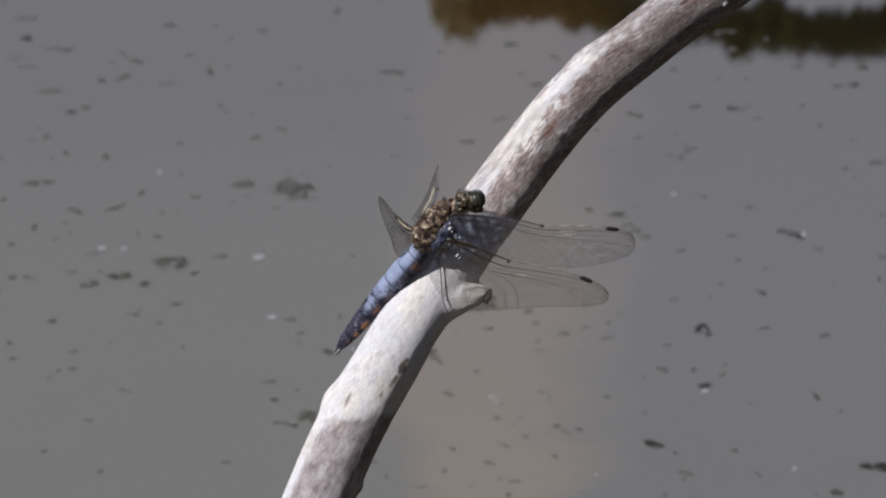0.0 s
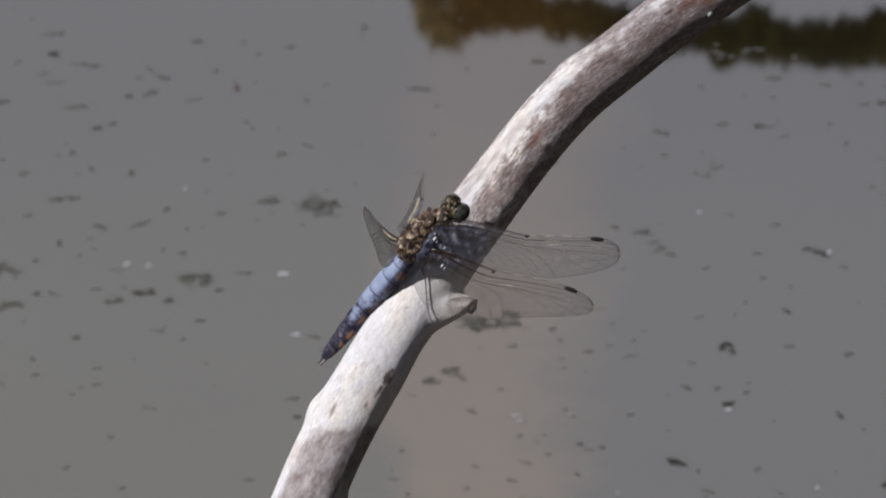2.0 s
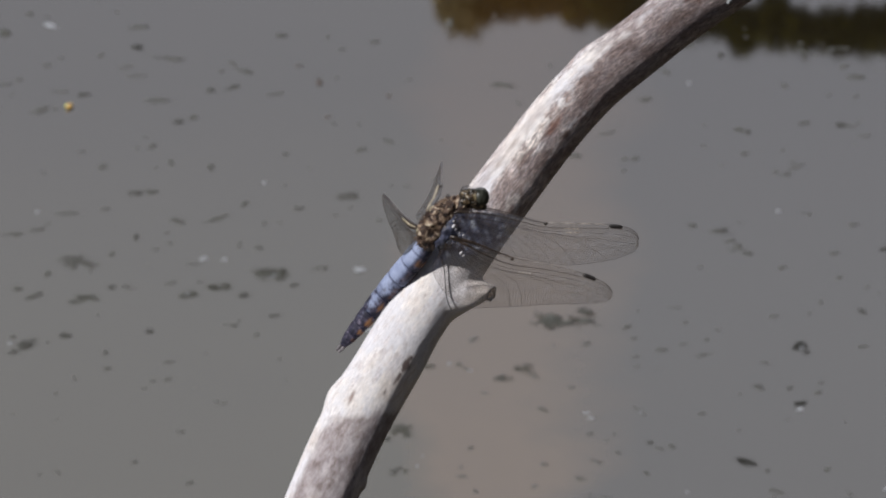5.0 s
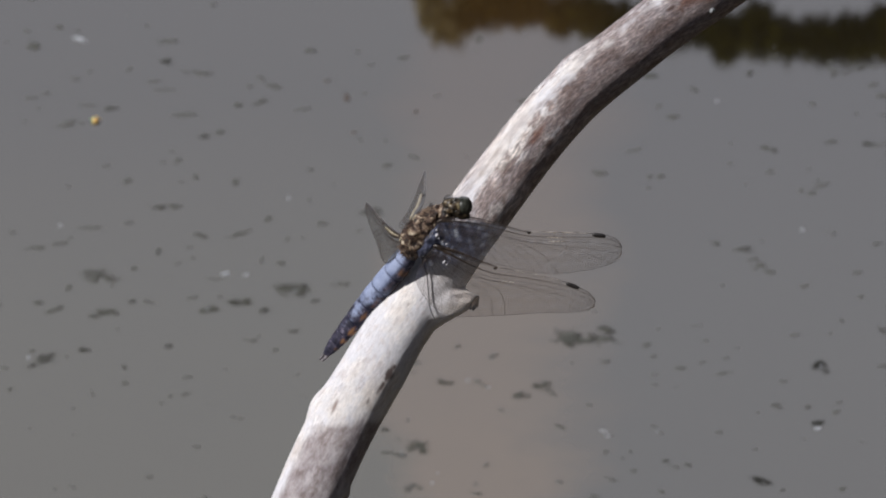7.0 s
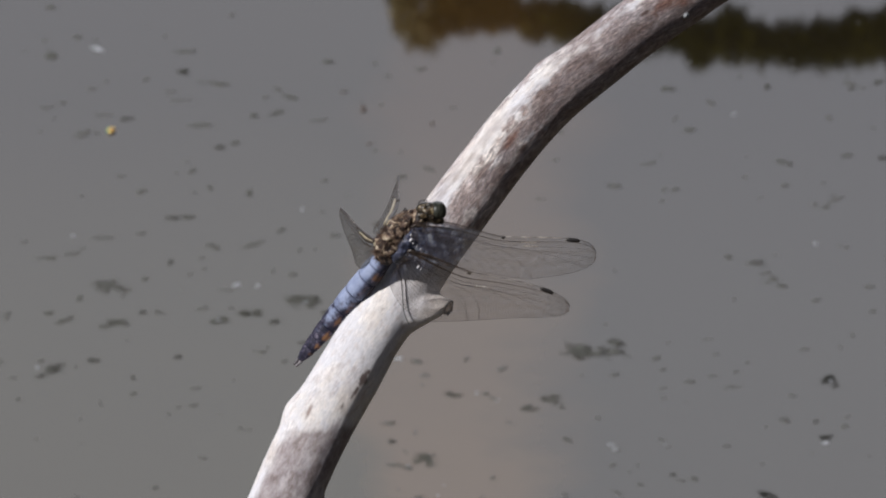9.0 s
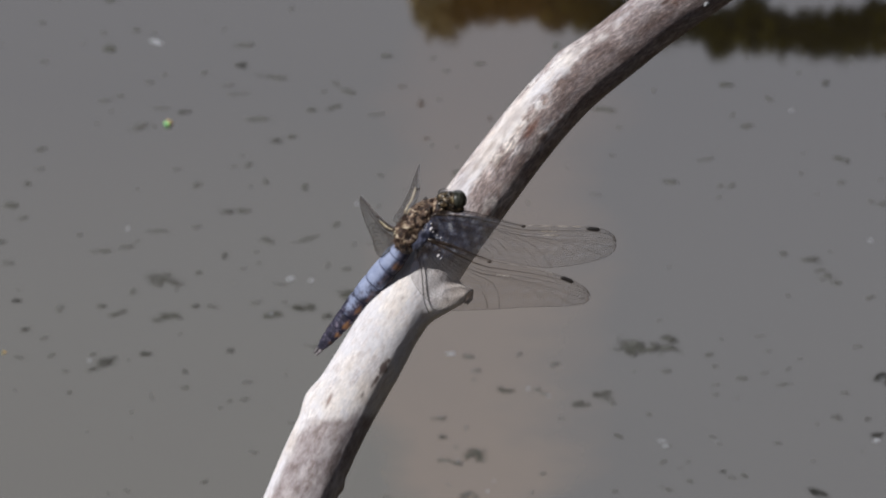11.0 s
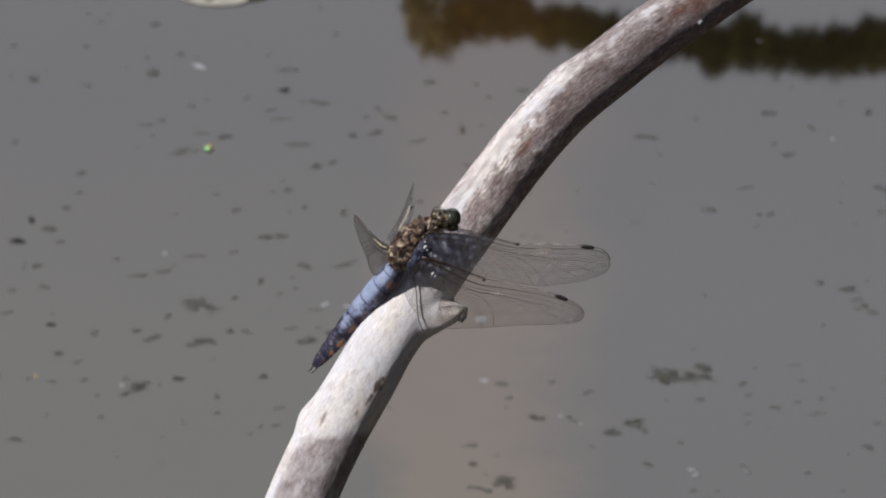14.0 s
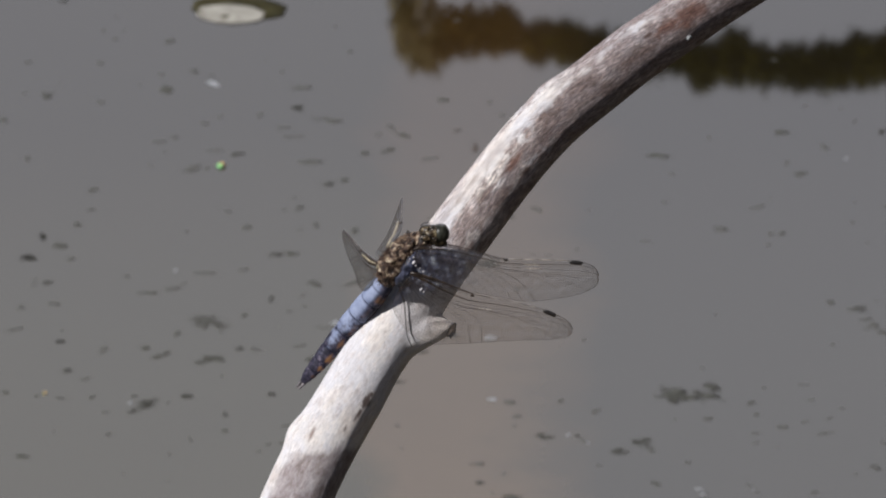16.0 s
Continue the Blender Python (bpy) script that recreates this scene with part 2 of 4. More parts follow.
    paint(m, mix(m, ramp(m, some, [(0.0, (0, 0, 0)), (1.0, (silt, silt, silt))]), own, (0.122, 0.121, 0.113)))
    return m


WEED = sodden("sodden_weed", (0.052, 0.053, 0.043), (0.104, 0.105, 0.088), 5, 0.85)
SEED = sodden("black_seed", (0.022, 0.022, 0.018), (0.066, 0.065, 0.054), 6, 0.6)
SODDEN = sodden("sodden_scrap", (0.006, 0.006, 0.004), (0.028, 0.028, 0.020), 6, 0.05)
RUST = sodden("rusty_scrap", (0.070, 0.048, 0.038), (0.14, 0.105, 0.085), 6, 0.6)
SILTED = sodden("silted_weed", (0.098, 0.099, 0.090), (0.130, 0.130, 0.120), 6, 0.9)
AWASH = sodden("weed_awash", (0.090, 0.091, 0.080), (0.126, 0.126, 0.114), 6, 0.9)
PALE = mottled("pale_husk", (0.17, 0.18, 0.185), (0.44, 0.455, 0.48), 5, 0.3)
PETAL = mottled("dead_leaf", (0.30, 0.285, 0.25), (0.44, 0.42, 0.37), 200, 0.7, 0.0001)
OLIVE = mottled("olive_leaf", (0.022, 0.020, 0.008), (0.060, 0.053, 0.022), 200, 0.8, 0.0001)
for _m in (PETAL, OLIVE):
    _m.node_tree.nodes["Principled BSDF"].inputs["Specular IOR Level"].default_value = 0.1
# a water drop: its sun glint painted orange on one side and green on the other
DROP = material("wet_bead", 0.45, (1.0, 0.7, 0.3), 1.0)
_dc = node(DROP, "ShaderNodeTexCoord")
_dd = node(DROP, "ShaderNodeVectorMath")
_dd.operation = "DOT_PRODUCT"
_dd.inputs[1].default_value = (900, -430, 0)
link(DROP, _dc.outputs["Object"], _dd.inputs[0])
_dr = node(DROP, "ShaderNodeMapRange")
_dr.inputs["From Min"].default_value, _dr.inputs["From Max"].default_value = -1.0, 1.0
link(DROP, _dd.outputs["Value"], _dr.inputs["Value"])
paint(DROP, ramp(DROP, _dr.outputs["Result"], [(0.22, (0.45, 1.0, 0.42)), (0.34, (1.0, 0.66, 0.22))]))
MUD = mottled("bank_mud", (0.014, 0.012, 0.008), (0.040, 0.034, 0.022), 1.5, 0.9, 0.02)
BARK = mottled("willow_bark", (0.06, 0.045, 0.03), (0.16, 0.13, 0.10), 14, 0.85, 0.01)
LEAF = mottled("willow_leaf", (0.115, 0.099, 0.010), (0.29, 0.245, 0.032), 60, 0.7)
TAN_LEAF = mottled("tan_leaf", (0.60, 0.49, 0.25), (0.93, 0.80, 0.48), 60, 0.7)
BROWN_LEAF = mottled("withered_leaf", (0.20, 0.110, 0.014), (0.49, 0.31, 0.07), 60, 0.7)
for _m in (LEAF, TAN_LEAF, BROWN_LEAF):
    _m.node_tree.nodes["Principled BSDF"].inputs["Specular IOR Level"].default_value = 0.05


# ---- mesh helpers ----
def part(name, bm, mat, parent, label="", smooth=True):
    me = bpy.data.meshes.new(name)
    bm.to_mesh(me)
    bm.free()
    for m in mat if isinstance(mat, (list, tuple)) else (mat,):
        me.materials.append(m)
    if smooth:
        me.polygons.foreach_set("use_smooth", [True] * len(me.polygons))
    ob = new(name, me)
    ob.parent = parent
    if label:
        ob["label"] = label
    return ob


def glide(points, steps):
    """A smooth line through points (Catmull-Rom), with so many steps between neighbours."""
    p = [points[0] * 2 - points[1], *points, points[-1] * 2 - points[-2]]
    out = []
    for i in range(1, len(p) - 2):
        for k in range(steps):
            t = k / steps
            out.append(0.5 * (2 * p[i] + (p[i + 1] - p[i - 1]) * t + (2 * p[i - 1] - 5 * p[i] + 4 * p[i + 1] - p[i + 2]) * t * t
                              + (3 * p[i] - p[i - 1] - 3 * p[i + 1] + p[i + 2]) * t ** 3))
    out.append(points[-1].copy())
    return out


def tube(bm, line, radii, sides=8, flat=1.0, side=None):
    """A closed tube along a line; flat squeezes it across the given side."""
    rings = []
    for i, c in enumerate(line):
        t = (line[min(i + 1, len(line) - 1)] - line[max(i - 1, 0)]).normalized()
        a = t.cross(side if side else (UP if abs(t.dot(UP)) < 0.9 else RIGHT)).normalized()
        b = t.cross(a)
        r = radii[i] if isinstance(radii, (list, tuple)) else radii
        rings.append([bm.verts.new(c + (a * math.cos(2 * math.pi * k / sides) + b * flat * math.sin(2 * math.pi * k / sides)) * r) for k in range(sides)])
    for p, q in zip(rings, rings[1:]):
        for k in range(sides):
            bm.faces.new((p[k], p[(k + 1) % sides], q[(k + 1) % sides], q[k]))
    bm.faces.new(rings[0][::-1])
    bm.faces.new(rings[-1])
    return rings


def lump(bm, centre, axes, rough=0.0, detail=2, seed=0.0):
    """An uneven ellipsoid; axes are its three half-axes."""
    made = bmesh.ops.create_icosphere(bm, subdivisions=detail, radius=1)["verts"]
    for v in made:
        n = v.co.normalized()
        k = 1 + rough * noise.noise(n * 2.3 + Vector((seed, seed * 1.7, -seed)))
        v.co = centre + (axes[0] * n.x + axes[1] * n.y + axes[2] * n.z) * k
    return made


def smoothstep(a, b, x):
    t = min(1.0, max(0.0, (x - a) / (b - a)))
    return t * t * (3 - 2 * t)


# ---- the ground and the pond ----
def ground():
    bm = bmesh.new()
    xs = [-300, -120, -60, -35, -24, -18, -15, -12, -8, -4, -2, 0, 1, 1.6, 2.2, 2.8, 3.4, 4, 4.6, 5.4, 6.5, 8, 12, 15, 18, 24, 35, 60, 120, 300]
    ys = [-300, -100, -40, -20, -10, -6, -4, -2.6, -2.0, -1.6, -1.0, 0, 2, 4, 6, 8, 9, 10, 11, 13, 18, 30, 60, 120, 300]
    grid = []
    for y in ys:
        row = []
        for x in xs:
            inside = min(smoothstep(17, 13, abs(x)), smoothstep(-2.2, -1.0, y), smoothstep(11, 8, y))
            # steep unseen banks added to the right and behind to block sky light
            rise = 5.5 * smoothstep(1.8, 5.5, x) * smoothstep(7, 3, y) + 3.0 * smoothstep(-5, -10, y)
            z = 0.22 + min(rise, 6.0) + 0.12 * noise.noise(Vector((x * 0.2, y * 0.2, 3))) - inside * 0.85 * smoothstep(4, 1.8, x if y < 5 else 0)
            row.append(bm.verts.new((x, y, z)))
        grid.append(row)
    for a, b in zip(grid, grid[1:]):
        for i in range(len(xs) - 1):
            bm.faces.new((a[i], a[i + 1], b[i + 1], b[i]))
    tagged(part("ground", bm, MUD, None), "bare brown mud of the pond bed and of unseen light-blocking banks", "ground", kind="structure")


def pond():
    bm = bmesh.new()
    bm.faces.new([bm.verts.new((x, y, 0)) for x, y in ((-17, -2.4), (17, -2.4), (17, 11), (-17, 11))])
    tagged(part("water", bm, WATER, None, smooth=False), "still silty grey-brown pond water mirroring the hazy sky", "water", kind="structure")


ground()
pond()


# ---- the dead branch ----
AXIS = [at(-57.00, -470.00, 115.00), at(-54.48, -248.16, 62.00), at(-51.61, -173.45, 43.00), at(-46.44, -121.72, 30.00), at(-40.00, -89.54, 21.00), at(-32.41, -64.25, 14.00), at(-25.86, -47.01, 9.50), at(-20.34, -35.29, 6.00),
        at(-14.37, -24.94, 2.80), at(-8.97, -15.75, 0.90), at(-3.10, -7.36, 0.20), at(1.95, 0.11, 0.00), at(7.01, 7.24, -0.40), at(15.86, 19.20, -2.40), at(22.76, 27.47, -5.20), at(29.08, 33.68, -8.00),
        at(36.78, 39.89, -11.60), at(43.91, 45.52, -15.00), at(51.49, 50.69, -18.60), at(60.69, 56.90, -23.00), at(73.10, 64.25, -28.50), at(93.79, 74.83, -38.00), at(128.28, 88.62, -52.00), at(168.51, 100.11, -66.00)]
GIRTH = [9.0, 8.4, 7.9, 7.5, 7.2, 7.0, 6.95, 6.9, 6.65, 6.45, 6.4, 6.45, 6.45, 6.35, 6.3, 6.25, 6.15, 6.1, 5.9, 5.8, 5.6, 5.2, 4.4, 3.4]


def plane_of(p):
    d = (p - PERCH) * 1000
    return d.dot(RIGHT), d.dot(UP), d.dot(NEAR)


def n0(p):
    return noise.noise(p * 700)


STUMP, SNAP = at(1.72, -11.38, 0.60), at(6.21, -10.69, 3.20)


def dead_branch():
    bm = bmesh.new()
    uv = bm.loops.layers.uv.new("UVMap")
    keys = {k: bm.verts.layers.float.new(k) for k in ("bark", "red", "stain", "lilac", "age")}
    coarse = glide(AXIS[:5], 10)[:-1]
    rest = glide(AXIS[4:21], 26)
    line = coarse + rest[:-1] + glide(AXIS[20:], 12)
    girth = []
    for count, lo, hi in ((10, 0, 4), (26, 4, 20), (12, 20, len(AXIS) - 1)):
        for i in range(lo, hi):
            girth += [GIRTH[i] + (GIRTH[i + 1] - GIRTH[i]) * smoothstep(0, 1, k / count) for k in range(count)]
    girth.append(GIRTH[-1])
    sides, rings, run = 112, [], 0.0
    scars, least, walked = [0] * 3, [9] * 3, 0.0
    for a, b in zip(line, line[1:]):
        for k, p in enumerate(SCARS):
            if (a - p).length < least[k]:
                least[k], scars[k] = (a - p).length, walked
        walked += (b - a).length
    for i, c in enumerate(line):
        t = (line[min(i + 1, len(line) - 1)] - line[max(i - 1, 0)]).normalized()
        n = NEAR.cross(t).normalized()
        f = t.cross(n)
        if f.dot(NEAR) < 0:
            f = -f
        run += (c - line[i - 1]).length if i else 0
        u0, v0, _ = plane_of(c)
        ring = []
        for k in range(sides):
            a = 2 * math.pi * k / sides
            ca, sa = math.cos(a), math.sin(a)
            r = girth[i]
            big = noise.noise(Vector((run * 55, ca * 1.1, sa * 1.1)))
            ridge = noise.noise(Vector((run * 90, ca * 4.5, sa * 4.5)))
            fine = noise.noise(Vector((run * 420, ca * 14, sa * 14)))
            r *= 1 + 0.030 * big + 0.010 * ridge + 0.006 * fine
            # a healed scar bulges on the upper side, another on the lower flank
            r += 0.85 * math.exp(-((run - scars[0]) / 0.0030) ** 2) * smoothstep(0.55, 1, sa)
            r += 0.45 * math.exp(-((run - scars[1]) / 0.0030) ** 2) * smoothstep(0.6, 1, sa)
            r += 0.5 * math.exp(-((run - scars[2]) / 0.0012) ** 2) * smoothstep(0.85, 1, -sa)
            v = bm.verts.new(c + (f * ca + n * sa) * r * 0.001)
            # the stump of a snapped side twig, drawn out of the wood
            far = v.co - STUMP
            rise = far.dot(UP)
            pull = smoothstep(0.0078, 0.0010, math.sqrt(far.length_squared + (1.9 if rise > 0 else 0.35) * rise * rise))
            v.co += (SNAP - STUMP) * min(0.97, 1.08 * pull ** 1.25) * (1 + 0.10 * n0(v.co))
            u1, v1, w1 = plane_of(v.co)
            # rags of bark: on the front of the upper half and again low down
            n1 = noise.noise(Vector((run * 70, ca * 2.2, sa * 2.2 + 9)))
            n2 = noise.noise(Vector((run * 420, ca * 5, sa * 5 + 4)))
            n3 = noise.noise(Vector((run * 1300, ca * 14, sa * 14 + 4)))
            upper = smoothstep(-1, 9, u0) * (0.95 - (1.12 - 0.22 * smoothstep(20, 42, u0)) * math.exp(-((sa - 0.70) / 0.33) ** 2) + 0.50 * smoothstep(18, 45, u0) - 0.25 * smoothstep(12, 2, u0) * smoothstep(0.0, 0.4, sa))
            lower = smoothstep(-35.0, -39.5, v0 + 5.0 * sa) * (0.86 - 0.80 * smoothstep(0.50, 0.95, sa) - 0.3 * smoothstep(-0.35, -0.85, sa))
            v[keys["bark"]] = 0.92 * smoothstep(-0.30, 1.10, upper + (0.62 * n1 + 0.62 * n2 + 0.45 * n3) * (0.35 + 0.65 * min(1, max(upper, 0) * 3)))
            v[keys["lilac"]] = 0.88 * smoothstep(-0.05, 0.80, lower + 0.45 * n1 + 0.22 * n2 + 0.15 * n3) if lower > 0.02 else smoothstep(-6, 6, u0) * (0.50 + 0.20 * smoothstep(24, 36, u0)) * smoothstep(-0.45, 0.55, n1 + 0.6 * n2 - 0.18 * smoothstep(0.45, 0.8, sa) + 0.65 * smoothstep(24, 38, u0))
            v[keys["age"]] = smoothstep(12, 40, u0 + 10 * n1)
            red = stain = 0.0
            if ca > -0.2:
                for (mu, mv, long, wide, kind) in MARKS:
                    du, dv = u1 - mu, v1 - mv
                    tu, tv = t.dot(RIGHT), t.dot(UP)
                    along_it, across = du * tu + dv * tv, du * tv - dv * tu
                    d = math.hypot(along_it / long, across / wide) + 0.35 * n2 + 0.4 * n3
                    if kind == "red":
                        red = max(red, 0.80 * smoothstep(1.35, 0.40, d))
                    elif kind == "bruise":
                        stain = max(stain, 0.52 * smoothstep(1.5, 0.2, d))
                    else:
                        stain = max(stain, 0.9 * smoothstep(1.1, 0.6, d))
            v[keys["red"]], v[keys["stain"]] = red, stain
            ring.append(v)
        rings.append((run, ring))
    for (s, p), (e, q) in zip(rings, rings[1:]):
        for k in range(sides):
            j = (k + 1) % sides
            face = bm.faces.new((p[k], p[j], q[j], q[k]))
            for loop, (x, y) in zip(face.loops, ((s, k), (s, k + 1), (e, k + 1), (e, k))):
                loop[uv].uv = (x, y / sides * 0.040)
    bm.faces.new(rings[0][1])
    bm.faces.new(rings[-1][1])
    bmesh.ops.recalc_face_normals(bm, faces=bm.faces)
    ob = part("dead_branch", bm, WOOD, None)
    tagged(ob, "bleached dead branch with rags of purplish-brown bark, rising from the pond", "branch")
    bm = bmesh.new()
    # the stump's broken end, coloured dark to carry its shading too
    lump(bm, at(6.35, -10.95, 3.85), (along(0.80, -0.1, 0.2), along(0.35, 1.35, 0), along(0, 0, 1.45)), 0.45, 4, 2.0)
    part("broken_end", bm, BROKEN, ob, "splintered end, its shade put into a dark colour")
    bm = bmesh.new()
    lump(bm, at(55.0, 48.8, -13.9), (along(0.55, 0.2, 0), along(-0.1, 0.45, 0), along(0, 0, 0.7)), 0.5, 3, 4.0)
    part("pale_fleck", bm, PALE, ob, "small pale fleck stuck to the bark")
    return ob


SCARS = (at(-21.15, -33.79, 6.00), at(29.43, 33.91, -8.00), at(-26.67, -46.78, 9.50))
# u, v, half-length, half-width in millimetres: rusty and black marks
MARKS = ((18.9, 23.2, 2.7, 0.9, "red"), (50.6, 51.0, 3.2, 1.2, "red"), (55.5, 53.6, 4.0, 2.2, "red"), (-10.9, -25.2, 1.8, 1.0, "stain"), (-9.9, -24.0, 0.7, 0.6, "stain"), (-12.6, -28.0, 1.6, 0.35, "stain"),
         (-15.3, -30.8, 0.75, 0.22, "stain"), (-22.0, -32.0, 1.5, 0.35, "red"), (-17.8, -25.4, 0.6, 0.15, "stain"), (25.6, 32.2, 4.0, 1.5, "bruise"), (33.0, 39.4, 3.6, 1.2, "bruise"), (25.2, 28.4, 2.4, 1.3, "bruise"), (16.7, 16.4, 2.6, 1.2, "bruise"), (12.7, 16.3, 2.2, 1.0, "bruise"), (44.3, 45.2, 5.0, 1.5, "bruise"), (38.5, 38.6, 3.0, 1.2, "bruise"), (46.5, 49.2, 1.2, 0.4, "stain"), (21.5, 21.5, 1.3, 0.4, "stain"))
dead_branch()


# ---- the dragonfly ----
BODY = along(0.664, 0.747, 0.06).normalized()  # from tail to head
SIDE = along(-0.747, 0.664, 0).normalized()  # up and to the left of the body
FRONT = BODY.cross(SIDE).normalized()
FRONT = FRONT if FRONT.dot(NEAR) > 0 else -FRONT
BACK = (0.80 * FRONT + 0.60 * SIDE).normalized()  # the insect's own upward
FLANK = (0.80 * SIDE - 0.60 * FRONT).normalized()  # to its left


# outlines of the wings: how far right, up and out, from root to tip along both edges
WINGS = (
    ("fore_wing", "clear fore wing with a black spot", FORE_FILM, False,
     ((-1.31, 5.47, 14.4), (0.87, 6.28, 14.4), (6.05, 6.39, 14.2), (12.48, 4.78, 14.3), (17.08, 3.63, 14.7), (24.21, 3.40, 15.3), (30.30, 3.17, 15.9), (33.75, 2.60, 16.2), (35.70, 1.45, 16.4), (36.28, -0.16, 16.4)),
     ((-1.31, 4.55, 14.4), (-0.28, 0.76, 13.8), (4.09, -2.11, 13.4), (9.84, -2.92, 13.5), (15.59, -4.07, 14.0), (21.68, -4.99, 14.6), (27.89, -4.41, 15.3), (32.25, -3.49, 15.8), (35.36, -2.11, 16.2), (36.28, -0.16, 16.4))),
    ("hind_wing", "clear smoky-pink hind wing with a black spot", HIND_FILM, False,
     ((-1.88, 0.76, 13.9), (2.14, -0.28, 13.7), (6.97, -2.11, 13.5), (11.22, -3.61, 13.4), (18.69, -5.10, 13.7), (25.01, -6.71, 14.2), (28.00, -7.98, 14.5), (30.07, -9.24, 14.6), (31.10, -10.97, 14.7)),
     ((-2.34, -0.05, 13.7), (-4.20, -2.60, 12.8), (-5.50, -5.60, 12.0), (-4.50, -8.60, 11.6), (-2.00, -11.60, 11.4), (1.79, -13.49, 11.5), (6.05, -13.61, 11.8), (11.79, -13.38, 12.4), (19.04, -12.92, 13.2), (25.59, -12.80, 14.0), (29.61, -12.23, 14.6), (31.10, -10.97, 14.7))),
    ("fore_wing", "clear fore wing with an amber vein, pointing away", FAR_FILM, True,
     ((-6.25, 5.36, 11.4), (-5.10, 7.54, 6.0), (-4.07, 9.38, 0.0), (-3.72, 11.68, -8.0), (-3.74, 14.55, -18.0), (-3.70, 16.05, -23.0)),
     ((-7.60, 3.66, 10.6), (-8.90, 4.80, 7.0), (-7.36, 7.33, 0.0), (-5.91, 10.18, -8.0), (-4.76, 13.29, -17.0), (-3.70, 16.05, -23.0))),
    ("hind_wing", "clear hind wing with an amber vein, pointing away", FAR_FILM, True,
     ((-8.32, 2.71, 11.0), (-9.93, 3.75, 6.0), (-11.65, 5.24, 0.0), (-12.92, 6.62, -7.0), (-14.30, 8.23, -15.0), (-15.68, 9.55, -22.0)),
     ((-8.09, -0.05, 9.5), (-11.20, -2.69, 7.5), (-12.40, -1.90, 3.0), (-13.30, 0.90, -4.0), (-14.84, 4.63, -12.0), (-15.85, 8.06, -20.0), (-15.68, 9.55, -22.0))))


def along_line(line):
    """The point at a share of a line's length."""
    run = [0.0]
    for a, b in zip(line, line[1:]):
        run.append(run[-1] + (b - a).length)

    def point(e):
        d = min(1.0, max(0.0, e)) * run[-1]
        i = next((k for k in range(1, len(run)) if run[k] >= d), len(run) - 1)
        return line[i - 1].lerp(line[i], (d - run[i - 1]) / max(1e-9, run[i] - run[i - 1]))
    return point


def wing(name, label, film_mat, away, lead, trail, parent):
    fore = name == "fore_wing"
    front, rear = along_line(glide([at(*p) for p in lead], 10)), along_line(glide([at(*p) for p in trail], 10))
    up = (front(0.5) - front(0.2)).cross(rear(0.4) - front(0.4)).normalized()
    up = up if up.dot(NEAR) > 0 else -up

    def spot(x, f, lift=0.0):
        pleat = 0.00009 * math.sin(f * 24) * (1 - 0.7 * f) + 0.00016 * noise.noise(Vector((x * 26, f * 9, 3.0)))
        return front(x).lerp(rear(x), f) + up * (pleat * min(1.0, 8 * (1 - x), 8 * f, 8 * (1 - f)) + lift)

    bm = bmesh.new()
    nx, ny = 80, 26
    smoky, edge = bm.verts.layers.float.new("root"), bm.verts.layers.float.new("edge")
    grid = [[bm.verts.new(spot(0.998 * i / nx, j / ny)) for j in range(ny + 1)] for i in range(nx + 1)]
    for i, row in enumerate(grid):
        for j, v in enumerate(row):
            # where the pale sheen along the leading edge is painted
            v[edge] = smoothstep(0.24, 0.10, j / ny + 0.08 * noise.noise(v.co * 900)) * smoothstep(0.02, 0.12, j / ny) * (0.75 + 0.5 * noise.noise(v.co * 500))
            v[smoky] = 0.0 if away else smoothstep(0.42 if fore else 0.22, 0.10 if fore else 0.06, i / nx + 0.10 * noise.noise(v.co * 400))
    for a, b in zip(grid, grid[1:]):
        for j in range(ny):
            bm.faces.new((a[j], a[j + 1], b[j + 1], b[j]))
    ob = part(name, bm, film_mat, parent, label)

    # long veins from root to rim, bending back to the trailing edge
    mid = 0.485 if fore else 0.375
    plans = [(0.0, 0.99, 0.0, 0.0, 0.060, 1), (0.0, mid, 0.07, 0.02, 0.050, 1), (0.0, 0.97, 0.14, 0.10, 0.055, 1), (0.06, 0.96, 0.19, 0.30, 0.028, 2.6), (0.12, 0.95, 0.24, 0.62, 0.026, 3.5),
             (0.16, 0.92, 0.26, 1.0, 0.024, 5), (0.12, 0.82, 0.26, 1.0, 0.024, 5), (0.08, 0.66 if fore else 0.60, 0.28, 1.0, 0.036, 6), (0.06, 0.60 if fore else 0.55, 0.33, 1.0, 0.024, 5.5)]
    plans += [(0.05, 0.55 - 0.055 * k, 0.36 + 0.06 * k, 1.0, 0.023, 5 - 0.4 * k) for k in range(7)]
    for x0, x1, f0, f1, r, bend in plans:
        pts = [(x0 + (x1 - x0) * k / 30, f0 + (f1 - f0) * (k / 30) ** bend) for k in range(31)]
        bm = bmesh.new()
        tube(bm, [spot(x, f, 0.00004) for x, f in pts], [r * (2.1 - 1.1 * min(1.0, k / 16) if not (fore or away) and r > 0.045 else 1.0) * (0.0030 if away and r > 0.05 else 0.0020 if away else 0.00115) * (0.8 + (1.5 if r > 0.04 else 0.6) * max(0.0, 1 - k / 14)) for k in range(31)], 5)
        part("vein", bm, VEIN, ob)
    bm = bmesh.new()
    tube(bm, [spot(0.02 + 0.975 * k / 80, 1.0) for k in range(81)], 0.00008 if away else 0.000036, 4)
    part("wing_rim", bm, VEIN, ob)
